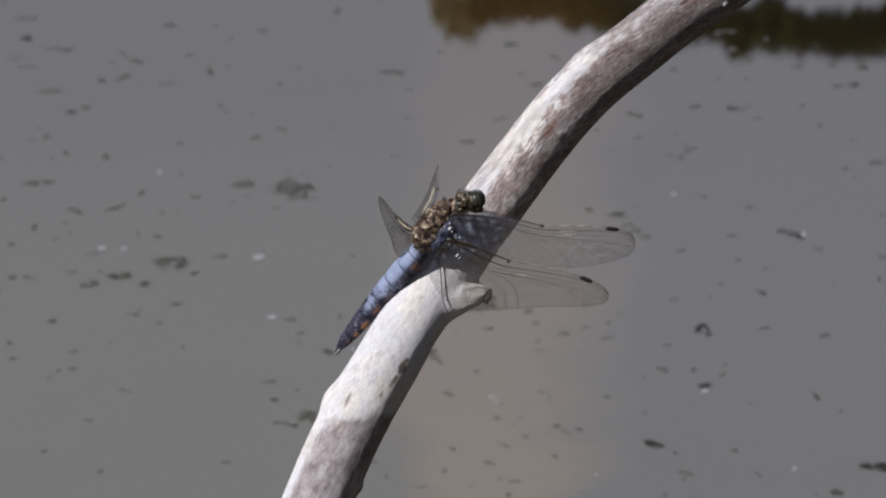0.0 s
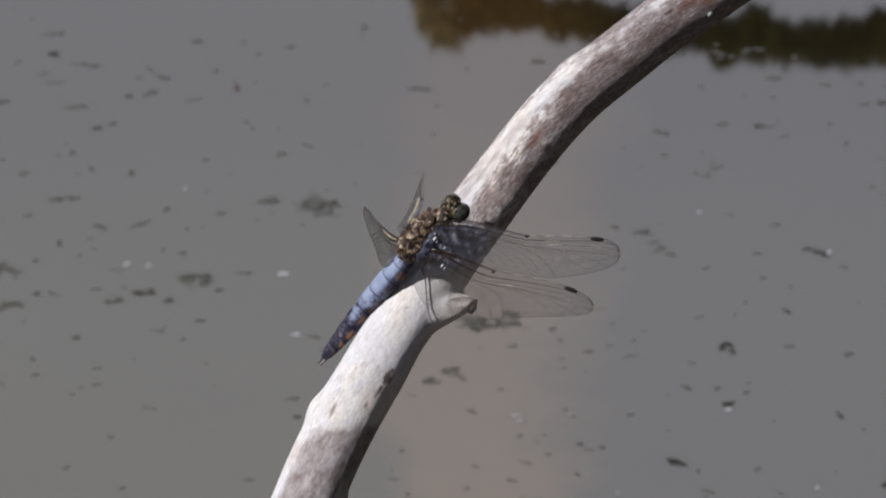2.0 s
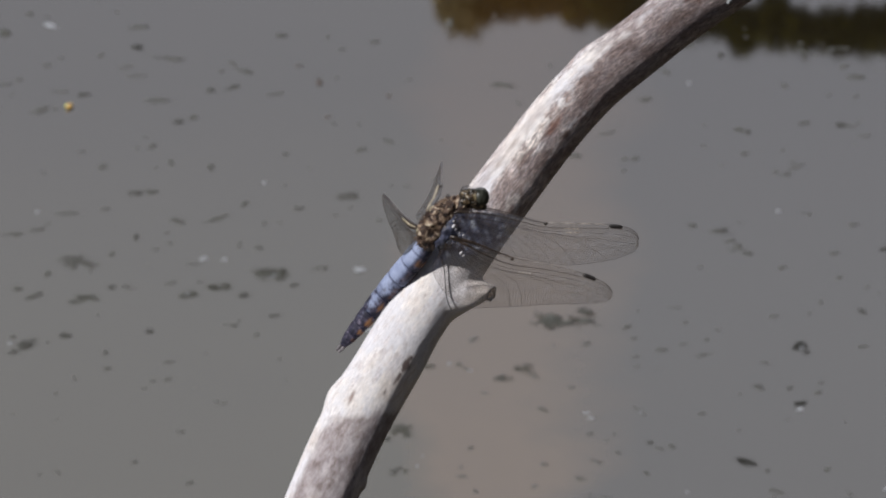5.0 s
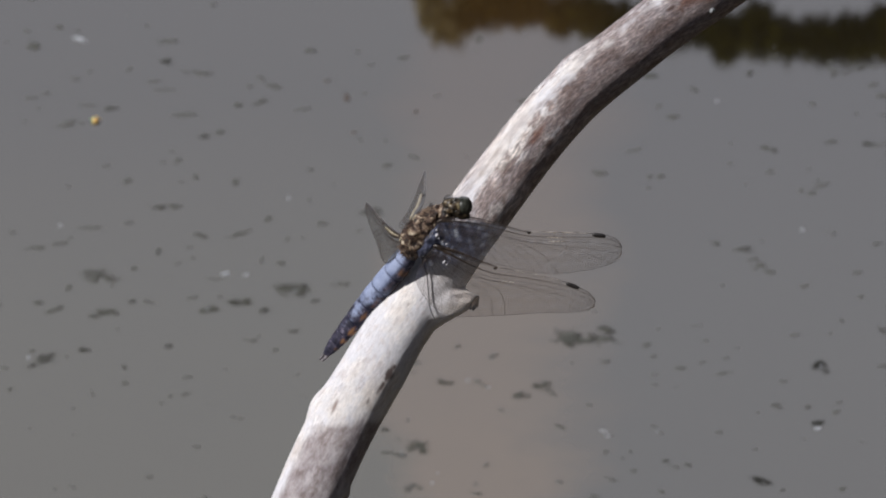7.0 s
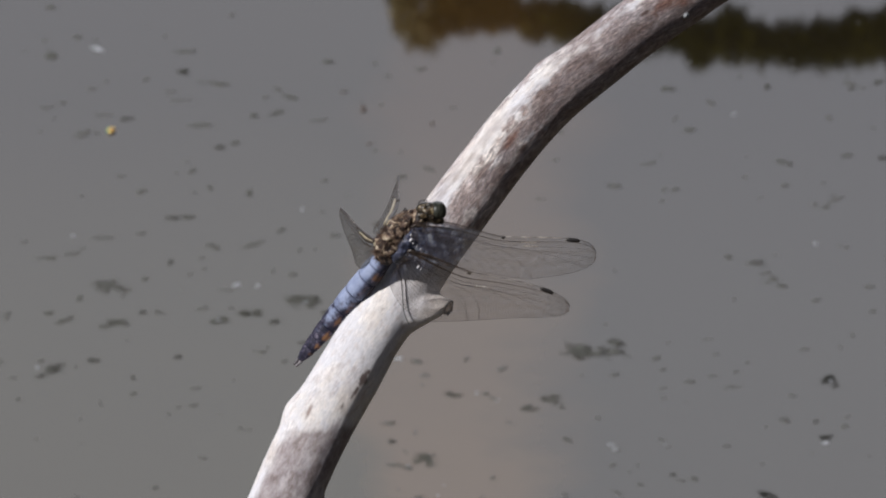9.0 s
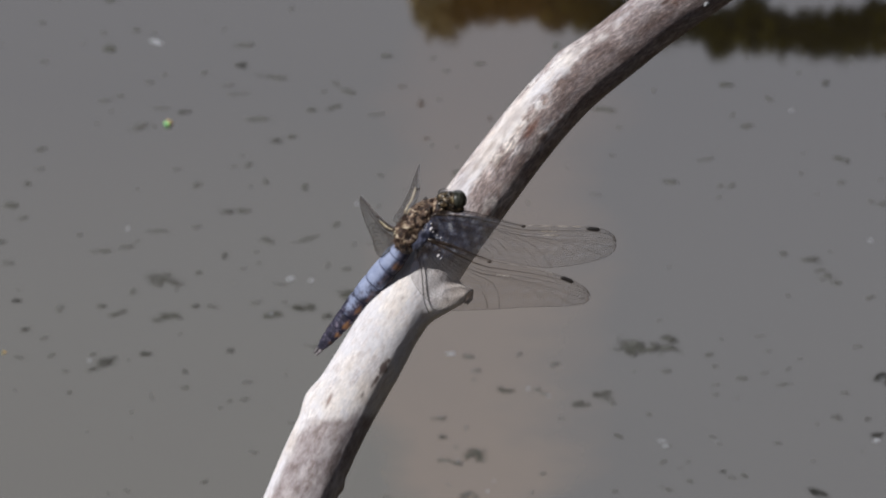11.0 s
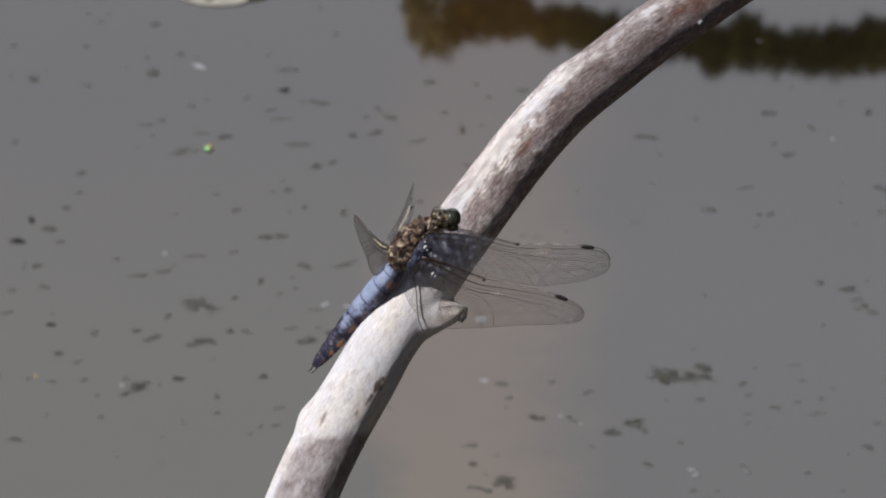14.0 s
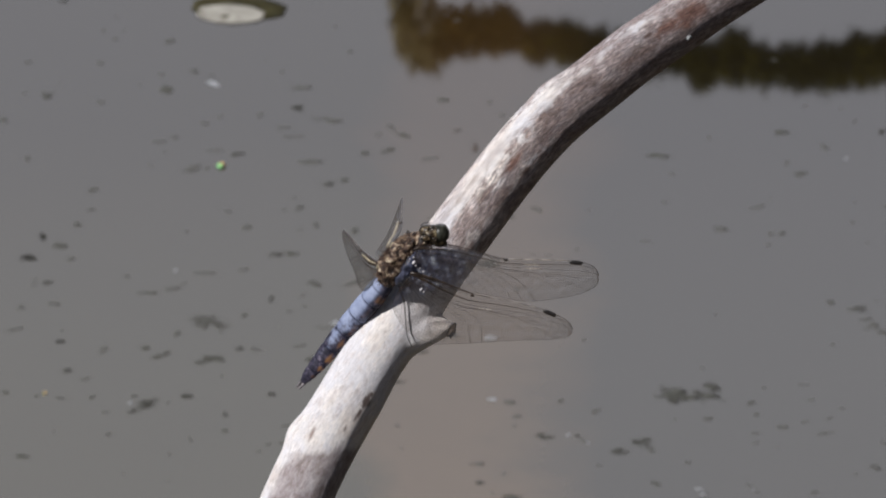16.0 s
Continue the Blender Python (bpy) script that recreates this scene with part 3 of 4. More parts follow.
    # pale veins with painted glints: leading edge past the node, two ridges behind it
    ridges = ((mid + 0.01, 0.84 if fore else 0.78, 0.0, 0.00009),) if away else ((mid + 0.01, 0.80, 0.0, 0.000085), (0.58, 0.66, 0.13, 0.00012), (0.59, 0.67, 0.22, 0.00013)) if fore \
        else ((0.46, 0.53, 0.24, 0.00011), (mid, 0.76, 0.0, 0.00004))
    for x0, x1, f, r in ridges:
        bm = bmesh.new()
        tube(bm, [spot(x0 + (x1 - x0) * k / 12, f, 0.00012) for k in range(13)], [r * (0.55 + 0.45 * math.sin(k * 1.9)) * math.sin(math.pi * (k + 0.6) / 13.2) ** 0.4 for k in range(13)], 6)
        part("vein", bm, PALE_GLINT_VEIN, ob, "pale vein with a painted glint")
    # the net of small cells between them
    bm = bmesh.new()
    rnd = random.Random(7 if fore else 8)
    cells, rows, thin = (44, 10, 0.000026) if away else (74, 19, 0.000026 if fore else 0.000024)
    for i in range(1, cells):
        for k in range(rows):
            x = (i + 0.5 * (k % 2) + rnd.uniform(-0.12, 0.12)) / cells
            a, b = k / rows, (k + 1) / rows
            if x < 0.975:
                tube(bm, [spot(x, a, 0.00003), spot(x + rnd.uniform(-0.12, 0.12) / cells, b, 0.00003)], thin, 3)
                if k:
                    tube(bm, [spot(x, a, 0.00003), spot(min(0.985, x + 1.0 / cells), a + rnd.uniform(-0.15, 0.15) / rows, 0.00003)], thin, 3)
    part("cell_net", bm, NET, ob)["kind"] = "stuff"
    bm = bmesh.new()
    x0, x1 = (0.808, 0.876) if fore else (0.785, 0.862)
    if not away:
        tube(bm, [spot(x0 + (x1 - x0) * k / 8, 0.035, 0.00008) for k in range(9)], [0.00026, 0.00038, 0.00042, 0.00042, 0.00042, 0.00042, 0.00042, 0.00038, 0.00024], 8, 0.5, up)
    else:
        tube(bm, [spot(0.91 + 0.07 * k / 8, 0.15, 0.00008) for k in range(9)], 0.00017, 8, 0.5, up)
    part("pterostigma", bm, STIGMA, ob, "black spot near the wing tip")
    bm = bmesh.new()
    lump(bm, spot(mid, 0.03, 0.0001), (RIGHT * 0.00042, UP * 0.0003, NEAR * 0.0002), 0.2, 2, 1)
    part("node", bm, VEIN, ob)
    if away:
        bm = bmesh.new()
        e0, e1 = (0.08, 0.55) if fore else (0.0, 0.32)
        tube(bm, [spot(e0 + (e1 - e0) * k / 10, 0.30 if fore else 0.10, 0.0001) for k in range(11)], [(0.00045 if fore else 0.00030) * math.sin(math.pi * (k + 1) / 12) ** 0.5 for k in range(11)], 8, 0.5, up)
        part("amber_vein", bm, AMBER, ob, "pale amber leading vein")
    return ob


def dragonfly():
    root = new("dragonfly")
    root.location = at(-3.68, 3.56, 3.00)
    tagged(root, "blue-bodied skimmer dragonfly with clear wings resting on the branch", "dragonfly")

    def body_part(name, bm, mat, label=""):
        # parts are built in the world and handed to the thing
        ob = part(name, bm, mat, root, label)
        ob.matrix_parent_inverse = Matrix.Translation(-root.location)
        return ob

    # abdomen: ten ringed segments, blue bloom giving way to slate at the tail
    spine = glide([at(-6.90, -0.57, 8.60), at(-9.66, -4.25, 5.80), at(-12.87, -8.05, 3.20), at(-16.21, -12.07, 1.40), at(-19.54, -16.21, 0.00), at(-22.30, -19.54, -1.00), at(-23.91, -21.49, -1.50)], 18)
    total = len(spine) - 1
    cuts = [0, 0.07, 0.19, 0.33, 0.47, 0.60, 0.71, 0.80, 0.88, 0.95, 1.0]
    width = [2.2, 2.5, 2.55, 2.5, 2.32, 2.08, 1.80, 1.52, 1.25, 0.95, 0.6]
    for i in range(10):
        bm = bmesh.new()
        keys = {k: bm.verts.layers.float.new(k) for k in ("dusk", "spot", "line")}
        a, b = cuts[i], cuts[i + 1]
        rings = []
        n, sides = 14, 40
        for k in range(n + 1):
            s = a + (b - a) * k / n
            pos = s * total
            j = min(total - 1, int(pos))
            c = spine[j].lerp(spine[j + 1], pos - j)
            t = (spine[min(total, j + 2)] - spine[max(0, j - 1)]).normalized()
            lat = BACK.cross(t).normalized()
            back = t.cross(lat)
            if back.dot(BACK) < 0:
                back = -back
            if lat.dot(FLANK) < 0:
                lat = -lat
            e = k / n
            r = width[i] + (width[i + 1] - width[i]) * e
            r *= 1.0 + 0.035 * math.sin(math.pi * e) - 0.10 * smoothstep(0.90, 1.0, e) - 0.05 * smoothstep(0.08, 0.0, e)
            ring = []
            for m in range(sides):
                q = 2 * math.pi * m / sides
                cl, cb = math.cos(q), math.sin(q)
                keel = 1 + 0.05 * smoothstep(0.9, 1, cb)
                v = bm.verts.new(c + (lat * cl * r + back * cb * r * 0.80 * keel) * 0.001)
                grit = 0.7 * noise.noise(v.co * 700) + 0.6 * noise.noise(v.co * 2200)
                # slate also underneath, and on the right flank of the first segments
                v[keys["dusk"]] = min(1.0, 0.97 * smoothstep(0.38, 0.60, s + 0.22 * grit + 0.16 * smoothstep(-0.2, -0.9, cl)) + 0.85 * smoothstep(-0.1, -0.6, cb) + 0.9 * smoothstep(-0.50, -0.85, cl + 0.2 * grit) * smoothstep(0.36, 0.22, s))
                # amber patches along the lower flank
                flank = math.exp(-((cl + 0.90) / 0.14) ** 2 - ((e - 0.45) / 0.40) ** 2) + math.exp(-((cl - 0.93) / 0.16) ** 2 - ((e - 0.45) / 0.34) ** 2)
                v[keys["spot"]] = smoothstep(0.35, 0.95, flank + 0.45 * grit) * (0.0, 0.7, 0.15, 0.25, 0.6, 1.0, 0.9, 0.3, 0.0, 0.0)[i]
                v[keys["line"]] = (1 - 0.7 * smoothstep(0.5, 0.7, s) + 0.9 * grit) * smoothstep(0.94, 0.985, e) + 0.4 * smoothstep(0.05, 0.0, e) + 0.5 * smoothstep(0.05, 0.0, abs(cl)) * smoothstep(0.45, 0.7, s)
                ring.append(v)
            rings.append(ring)
        for p, q in zip(rings, rings[1:]):
            for m in range(sides):
                bm.faces.new((p[m], p[(m + 1) % sides], q[(m + 1) % sides], q[m]))
        bm.faces.new(rings[0][::-1])
        bm.faces.new(rings[-1])
        bmesh.ops.recalc_face_normals(bm, faces=bm.faces)
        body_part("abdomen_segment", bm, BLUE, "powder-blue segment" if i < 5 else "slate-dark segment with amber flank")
    for s in (-1, 1):
        bm = bmesh.new()
        tube(bm, glide([at(-23.79, -21.38, -1.60) + FLANK * 0.0004 * s, at(-24.37, -22.07, -1.60) + FLANK * 0.0004 * s, at(-24.94, -22.64, -1.60) + FLANK * 0.0003 * s], 5), [0.00042 - 0.00002 * i for i in range(11)], 8)
        body_part("tail_clasper", bm, CLASP, "grey-tipped clasper")

    # thorax
    bm = bmesh.new()
    heart = at(-3.79, 3.79, 11.00)
    for v in lump(bm, heart, (BODY * 0.0063, FLANK * 0.0028, BACK * 0.0036), 0.16, 5, 3):
        v.co += (v.co - heart) * (0.10 * noise.noise(v.co * 600) + 0.06 * noise.noise(v.co * 1300))
    body_part("thorax", bm, THORAX, "furry brown thorax mottled with tan")
    bm = bmesh.new()
    for v in lump(bm, heart - FLANK * 0.0021 - BACK * 0.0016 + BODY * 0.0003, (BODY * 0.0050, FLANK * 0.0024, BACK * 0.0032), 0.10, 5, 6):
        v.co += BACK * 0.00045 * noise.noise(v.co * 500)
    body_part("flank_plate", bm, SHADED_FLANK, "glossy side plate with shade in its dark colour")
    bm = bmesh.new()
    lump(bm, at(-6.67, 0.00, 10.00), (BODY * 0.0020, FLANK * 0.0024, BACK * 0.0021), 0.15, 4, 9)
    body_part("waist", bm, THORAX)
    bm = bmesh.new()
    lump(bm, at(0.80, 7.59, 12.70), (BODY * 0.0026, FLANK * 0.0018, BACK * 0.0018), 0.25, 4, 4)
    body_part("neck", bm, THORAX)
    rnd = random.Random(3)
    bm = bmesh.new()
    for _ in range(900):
        n = Vector((rnd.gauss(0, 1), rnd.gauss(0, 1), rnd.gauss(0.4, 1))).normalized()
        p = heart + BODY * 0.0063 * n.x + FLANK * 0.0028 * n.y + BACK * 0.0036 * n.z
        d = (BODY * (n.x - 1.3) + FLANK * n.y + BACK * n.z * 0.8).normalized()
        w = d.cross(NEAR).normalized() * rnd.uniform(0.00004, 0.00009)
        q = p + d * rnd.uniform(0.0006, 0.0016)
        v = [bm.verts.new(c) for c in (p - w, p + w, p + NEAR * 0.00006, q)]
        for f in ((0, 1, 3), (1, 2, 3), (2, 0, 3)):
            bm.faces.new([v[k] for k in f])
    fur = body_part("hair", bm, HAIR, "short tan hairs")
    fur["kind"] = "stuff"
    # amber knobs on the far wings; the rest are painted glints
    for x, y, w, long in WING_KNOBS:
        bm = bmesh.new()
        lump(bm, at(x, y, w), (BODY * 0.001 * long, FLANK * 0.0006 * long, BACK * 0.00018), 0.5, 3, x)
        body_part("joint_or_glint", bm, AMBER if x < -5 else GLINT, "" if x < -5 else "pale fleck painting a glint at the wing root")

    # head, turned on the neck by its own keys
    hub = at(2.60, 8.68, 14.00)
    head = part("head", bmesh_head(), EYES, root, "dark head")
    head.location = hub - root.location
    for where, size, mat, label in ((along(-1.15, 0.40, -0.45), (1.65, 1.55, 1.70), EYES, "dark brown eye"), (along(1.45, 0.05, 0.0), (1.90, 2.02, 1.95), GREEN_EYE, "grey-green eye")):
        bm = bmesh.new()
        for v in lump(bm, where, (along(size[0], 0, 0), along(0, size[1], 0), along(0, 0, size[2])), 0.06, 4, size[1]):
            v.co += (v.co - where) * 0.03 * noise.noise(v.co * 1800)
        part("eye", bm, mat, head, label)
    bm = bmesh.new()
    for where, size in ((along(-0.35, -0.35, 1.05), (1.35, 1.20, 0.90)), (along(-1.30, 0.45, 0.75), (1.15, 0.95, 0.75)), (along(-0.10, 1.05, 0.70), (0.9, 0.65, 0.6)), (along(0.45, 0.0, 1.15), (0.55, 1.30, 0.75)), (along(-1.35, -0.85, 0.95), (1.1, 0.8, 0.7)), (along(0.35, -1.05, 1.2), (0.8, 0.7, 0.6))):
        for v in lump(bm, where, (along(size[0], -0.15, 0), along(0.15, size[1], 0), along(0, 0, size[2])), 0.25, 4, size[0] * 9):
            v.co += (v.co - where) * 0.08 * noise.noise(v.co * 1200)
    part("face", bm, FACE, head, "golden-brown face with dark marks")
    for s in (-1, 1):
        bm = bmesh.new()
        tube(bm, [along(-0.6 + 0.5 * s, 1.0, 1.6), along(-0.7 + 0.7 * s, 1.7, 2.0)], 0.00005, 5)
        part("feeler", bm, BLACK, head)

    for name, label, film_mat, away, front_edge, rear_edge in WINGS:
        ob = wing(name, label, film_mat, away, front_edge, rear_edge, root)
        ob.matrix_parent_inverse = Matrix.Translation(-root.location)

    # legs: hip, knee, ankle, toe
    for pts in ((at(-2.30, 0.34, 9.00), at(-3.68, -2.87, 7.40), at(-3.22, -5.63, 7.45), at(-2.99, -8.51, 7.30), at(-2.64, -11.95, 6.85), at(-1.72, -14.25, 5.70)),
                (at(0.11, 4.14, 9.00), at(4.37, 4.51, 10.50), at(5.60, 5.00, 8.00), at(6.20, 5.30, 6.40)),
                (at(-4.14, -0.57, 9.00), at(-4.14, -2.41, 8.20), at(-3.68, -4.02, 7.90), at(-3.10, -5.17, 7.30)),
                (at(-0.69, 7.24, 8.00), at(0.23, 10.23, 8.00), at(0.92, 10.92, 4.50), at(2.07, 10.92, 0.50)),
                (at(-3.30, 6.30, 9.50), at(-2.75, 8.70, 10.5), at(-2.45, 9.25, 10.2), at(-2.10, 8.90, 8.0), at(-1.20, 7.50, 3.00)),
                (at(-6.21, 0.57, 7.00), at(-8.74, -2.41, 5.00), at(-9.20, -5.86, 2.00), at(-9.43, -8.51, 0.50))):
        bm = bmesh.new()
        line = glide(list(pts), 6)
        n = len(line) - 1
        tube(bm, line, [0.00014 - 0.00006 * i / n for i in range(n + 1)], 8)
        for i in range(3, n, 2):
            tube(bm, [line[i], line[i] + along(0.35, -0.25, 0.3)], 0.00004, 3)
        body_part("leg", bm, BLACK)
    return head, hub - root.location


def bmesh_head():
    bm = bmesh.new()
    for v in lump(bm, Vector(), (along(2.3, 0, 0), along(0, 1.6, 0), along(0, 0, 1.5)), 0.08, 4, 5):
        v.co += v.co * 0.05 * noise.noise(v.co * 1500)
    lump(bm, along(0.2, 0.45, 0.20), (along(1.4, 0, 0), along(0, 1.40, 0), along(0, 0, 1.3)), 0.10, 3, 8)
    lump(bm, along(0.9, -1.5, -0.2), (along(2.0, -0.5, 0), along(0.2, 1.1, 0), along(0, 0, 1.3)), 0.15, 3, 2)
    return bm


WING_KNOBS = ((-1.31, 2.83, 14.9, 0.42), (-1.30, 3.85, 14.8, 0.22), (-0.85, 2.2, 14.7, 0.20), (-0.05, 1.55, 14.5, 0.22), (0.70, 1.0, 14.4, 0.26), (0.20, -2.6, 13.3, 0.36), (0.75, -3.1, 13.2, 0.26),
              (-5.6, 6.4, 12.4, 0.8), (-8.2, 2.4, 12.2, 0.8))
HEAD, NECK = dragonfly()


# ---- an unseen willow, its bough fitted to the band mirrored in the pond ----
def leaf(bm, p, d, size, rnd):
    n = Vector((rnd.uniform(-1, 1), rnd.uniform(-1, 1), rnd.uniform(-0.2, 1))).normalized()
    s = d.cross(n).normalized() * size * 0.22
    v = [bm.verts.new(c) for c in (p, p + d * size * 0.4 + s, p + d * size, p + d * size * 0.4 - s, p + d * size * 0.45 + n * size * 0.05)]
    for a, b in ((0, 1), (1, 2), (2, 3), (3, 0)):
        bm.faces.new((v[a], v[b], v[4]))


def willow():
    root = new("willow_tree")
    root.location = (3.3, 3.0, 1.4)
    tagged(root, "willow leaning over the bank with one low leafy bough", "tree")

    def own(ob):
        ob.matrix_parent_inverse = Matrix.Translation(-root.location)

    rnd = random.Random(11)
    bm = bmesh.new()
    tube(bm, glide([Vector((3.3, 3.0, 1.2)), Vector((3.25, 2.95, 2.2)), Vector((3.4, 3.0, 3.4)), Vector((3.6, 3.2, 4.8)), Vector((3.8, 3.3, 6.4))], 8),
         [0.20 - 0.0045 * i for i in range(33)], 14)
    own(part("trunk", bm, BARK, root))
    bough = [Vector(p) for p in ((3.25, 2.95, 2.3), (2.4, 2.35, 1.85), (1.5, 1.8, 0.85), (0.9, 1.56, 0.44), (0.5, 1.5, 0.342), (0.28, 1.5, 0.3264), (0.16, 1.5, 0.3254), (0.09, 1.5, 0.3244), (0.045, 1.5, 0.3214), (0.02, 1.5, 0.3174), (0.0, 1.5, 0.3164))]
    line = glide(bough, 12)
    bm = bmesh.new()
    tube(bm, line, [0.05 * (1 - i / len(line)) ** 3 + 0.0015 for i in range(len(line))], 8)
    own(part("bough", bm, BARK, root))
    # tufts of leaves along its outer end, placed to fit the camera's view: x, height, half-width, half-height
    for name, mat, label, size, tufts in (
            ("withered_tuft", TAN_LEAF, "tan dead tuft", 0.0042, ((-0.0009, 0.3127, 0.0078, 0.0155), (0.0036, 0.3235, 0.0052, 0.0052), (-0.0068, 0.3088, 0.0028, 0.0087))),
            ("withered_leaves", BROWN_LEAF, "brown withered leaves", 0.0042, ((0.0092, 0.3152, 0.0046, 0.0081), (0.0162, 0.3140, 0.0080, 0.0072), (0.0251, 0.3136, 0.0064, 0.0074), (0.0189, 0.3195, 0.0089, 0.0023), (0.0299, 0.3167, 0.0046, 0.0050))),
            ("bough_leaves", LEAF, "dull olive leaves", 0.0045, ((0.0375, 0.3185, 0.0060, 0.0070), (0.0463, 0.3185, 0.0060, 0.0074), (0.0543, 0.3204, 0.0060, 0.0062), (0.0623, 0.3224, 0.0060, 0.0066), (0.0711, 0.3230, 0.0071, 0.0066), (0.0818, 0.3230, 0.0074, 0.0066),
                (0.0891, 0.3269, 0.0050, 0.0085), (0.0986, 0.3234, 0.0060, 0.0097), (0.1075, 0.3269, 0.0071, 0.0064), (0.1181, 0.3269, 0.0074, 0.0072), (0.1278, 0.3269, 0.0074, 0.0082), (0.1385, 0.3250, 0.0074, 0.0091), (0.1499, 0.3234, 0.0085, 0.0101), (0.1632, 0.3225, 0.0089, 0.0107), (0.1772, 0.3235, 0.0090, 0.0090), (0.1932, 0.3240, 0.0100, 0.0090), (0.2112, 0.3245, 0.0110, 0.0080)))):
        bm = bmesh.new()
        for x, z, rx, rz in tufts:
            for _ in range(int(rx * rz * (4.6e6 if mat == TAN_LEAF else 7.5e6))):
                a, r = rnd.uniform(0, 6.283), math.sqrt(rnd.random()) * rnd.uniform(0.86, 1.08)
                p = Vector((x + rx * r * math.cos(a), 1.5 + rnd.gauss(0, 0.003), z + rz * r * math.sin(a)))
                d = Vector((rnd.uniform(-1, 0.6), rnd.uniform(-0.6, 0.6), rnd.uniform(-0.8, 0.8))).normalized()
                leaf(bm, p - d * size * 0.5, d, size * rnd.uniform(0.6, 1.2), rnd)
        own(part(name, bm, mat, root, label, False))
    # the crown, off to the side
    bm, limbs = bmesh.new(), bmesh.new()
    for i in range(26):
        a, h = rnd.uniform(0, 6.28), rnd.uniform(2.8, 6.0)
        start = Vector((3.5, 3.1, h + 0.9))
        reach = rnd.uniform(0.9, 1.9)
        tip = start + Vector((abs(math.cos(a)) * reach + 0.2, math.sin(a) * reach, rnd.uniform(0.2, 0.9)))
        mid = start.lerp(tip, 0.5) + Vector((0, 0, 0.25))
        path = glide([start, mid, tip], 5)
        tube(limbs, path, [0.04 - 0.003 * k for k in range(len(path))], 6)
        for _ in range(150):
            p = mid.lerp(tip, rnd.random()) + Vector((rnd.gauss(0, 0.28), rnd.gauss(0, 0.28), rnd.gauss(-0.1, 0.25)))
            leaf(bm, p, Vector((rnd.uniform(-0.5, 0.5), rnd.uniform(-0.5, 0.5), -1)).normalized(), rnd.uniform(0.06, 0.11), rnd)
    own(part("limbs", limbs, BARK, root))
    own(part("crown", bm, LEAF, root, "", False))


willow()


# ---- what floats on the pond ----
def drift(x, y, t):
    """Where a scrap that lies at x, y at seven seconds floats at t, and how far the raft has turned."""
    u = (t - 7) / 8
    dx = -0.00205 * u ** 1 + 0.01220 * u ** 2 + 0.02032 * u ** 3 - 0.03816 * u ** 4 - 0.01442 * u ** 5 + 0.02285 * u ** 6
    dy = -0.01784 * u ** 1 + 0.00240 * u ** 2 + 0.00792 * u ** 3 - 0.00798 * u ** 4 - 0.00638 * u ** 5 + 0.00763 * u ** 6
    a = -0.06457 * u ** 1 + 0.02415 * u ** 2 + 0.04201 * u ** 3 - 0.05942 * u ** 4 - 0.02773 * u ** 5 + 0.03768 * u ** 6
    return x * math.cos(a) - y * math.sin(a) + dx, x * math.sin(a) + y * math.cos(a) + dy, a


FLOATS = []


def sliver(bm, p, angle, long, wide, rnd):
    """A thin three-sided splinter of rotted leaf, lying nearly flat."""
    d = Vector((math.cos(angle), math.sin(angle), rnd.uniform(-0.08, 0.08)))
    w = Vector((-d.y, d.x, 0)) * wide
    mid = p + d * long * rnd.uniform(-0.15, 0.15)
    v = [bm.verts.new(c) for c in (p - d * long * 0.5, mid + w, mid - w, mid + Vector((0, 0, wide * 0.6)), p + d * long * 0.5)]
    for f in ((0, 2, 3), (0, 3, 1), (0, 1, 2), (4, 3, 2), (4, 1, 3), (4, 2, 1)):
        bm.faces.new([v[k] for k in f])


def scrap_mesh(name, mat, kind, seed):
    """A flat scrap one unit long and one wide: a fleck, a ragged clump or a husk."""
    rnd = random.Random(seed)
    bm = bmesh.new()
    if kind == "clump":
        hearts = [(Vector((rnd.uniform(-0.36, 0.36), rnd.uniform(-0.30, 0.30), 0)), rnd.uniform(0.07, 0.13), rnd.uniform(-0.6, 0.6)) for _ in range(7)]
        for _ in range(210):
            h, wide, lean = rnd.choice(hearts)
            p = h + Vector((rnd.gauss(0, wide), rnd.gauss(0, wide), rnd.uniform(0.0, 0.02)))
            sliver(bm, p, lean + rnd.gauss(0, 0.9), rnd.uniform(0.05, 0.16), rnd.uniform(0.014, 0.034), rnd)
        for h, wide, lean in hearts[:5]:
            lump(bm, h, (Vector((wide * 1.1, wide * 0.2, 0)), Vector((0, wide * 0.9, 0)), Vector((0, 0, 0.02))), 0.9, 2, rnd.random() * 9)
    elif kind == "fleck":
        lean = rnd.uniform(-0.3, 0.3)
        for _ in range(rnd.choice((2, 3, 3, 4))):
            p = Vector((rnd.gauss(0, 0.14), rnd.gauss(0, 0.10), 0.01))
            lump(bm, p, (Vector((rnd.uniform(0.14, 0.26), 0.05, 0)), Vector((-0.04, rnd.uniform(0.14, 0.24), 0)), Vector((0, 0, 0.03))), 1.2, 2, rnd.random() * 9)
        for _ in range(18):
            p = Vector((rnd.gauss(0, 0.20), rnd.gauss(0, 0.18), rnd.uniform(0, 0.02)))
            sliver(bm, p, lean + rnd.gauss(0, 0.7), rnd.uniform(0.12, 0.32), rnd.uniform(0.03, 0.07), rnd)
    else:
        for _ in range(4):
            p = Vector((rnd.uniform(-0.26, 0.26), rnd.gauss(0, 0.12), 0.03))
            lump(bm, p, (Vector((rnd.uniform(0.14, 0.26), 0.04, 0)), Vector((-0.02, rnd.uniform(0.14, 0.24), 0)), Vector((0, 0, 0.09))), 0.6, 2, rnd.random() * 9)
    me = bpy.data.meshes.new(name)
    bm.to_mesh(me)
    bm.free()
    me.materials.append(mat)
    me.polygons.foreach_set("use_smooth", [True] * len(me.polygons))
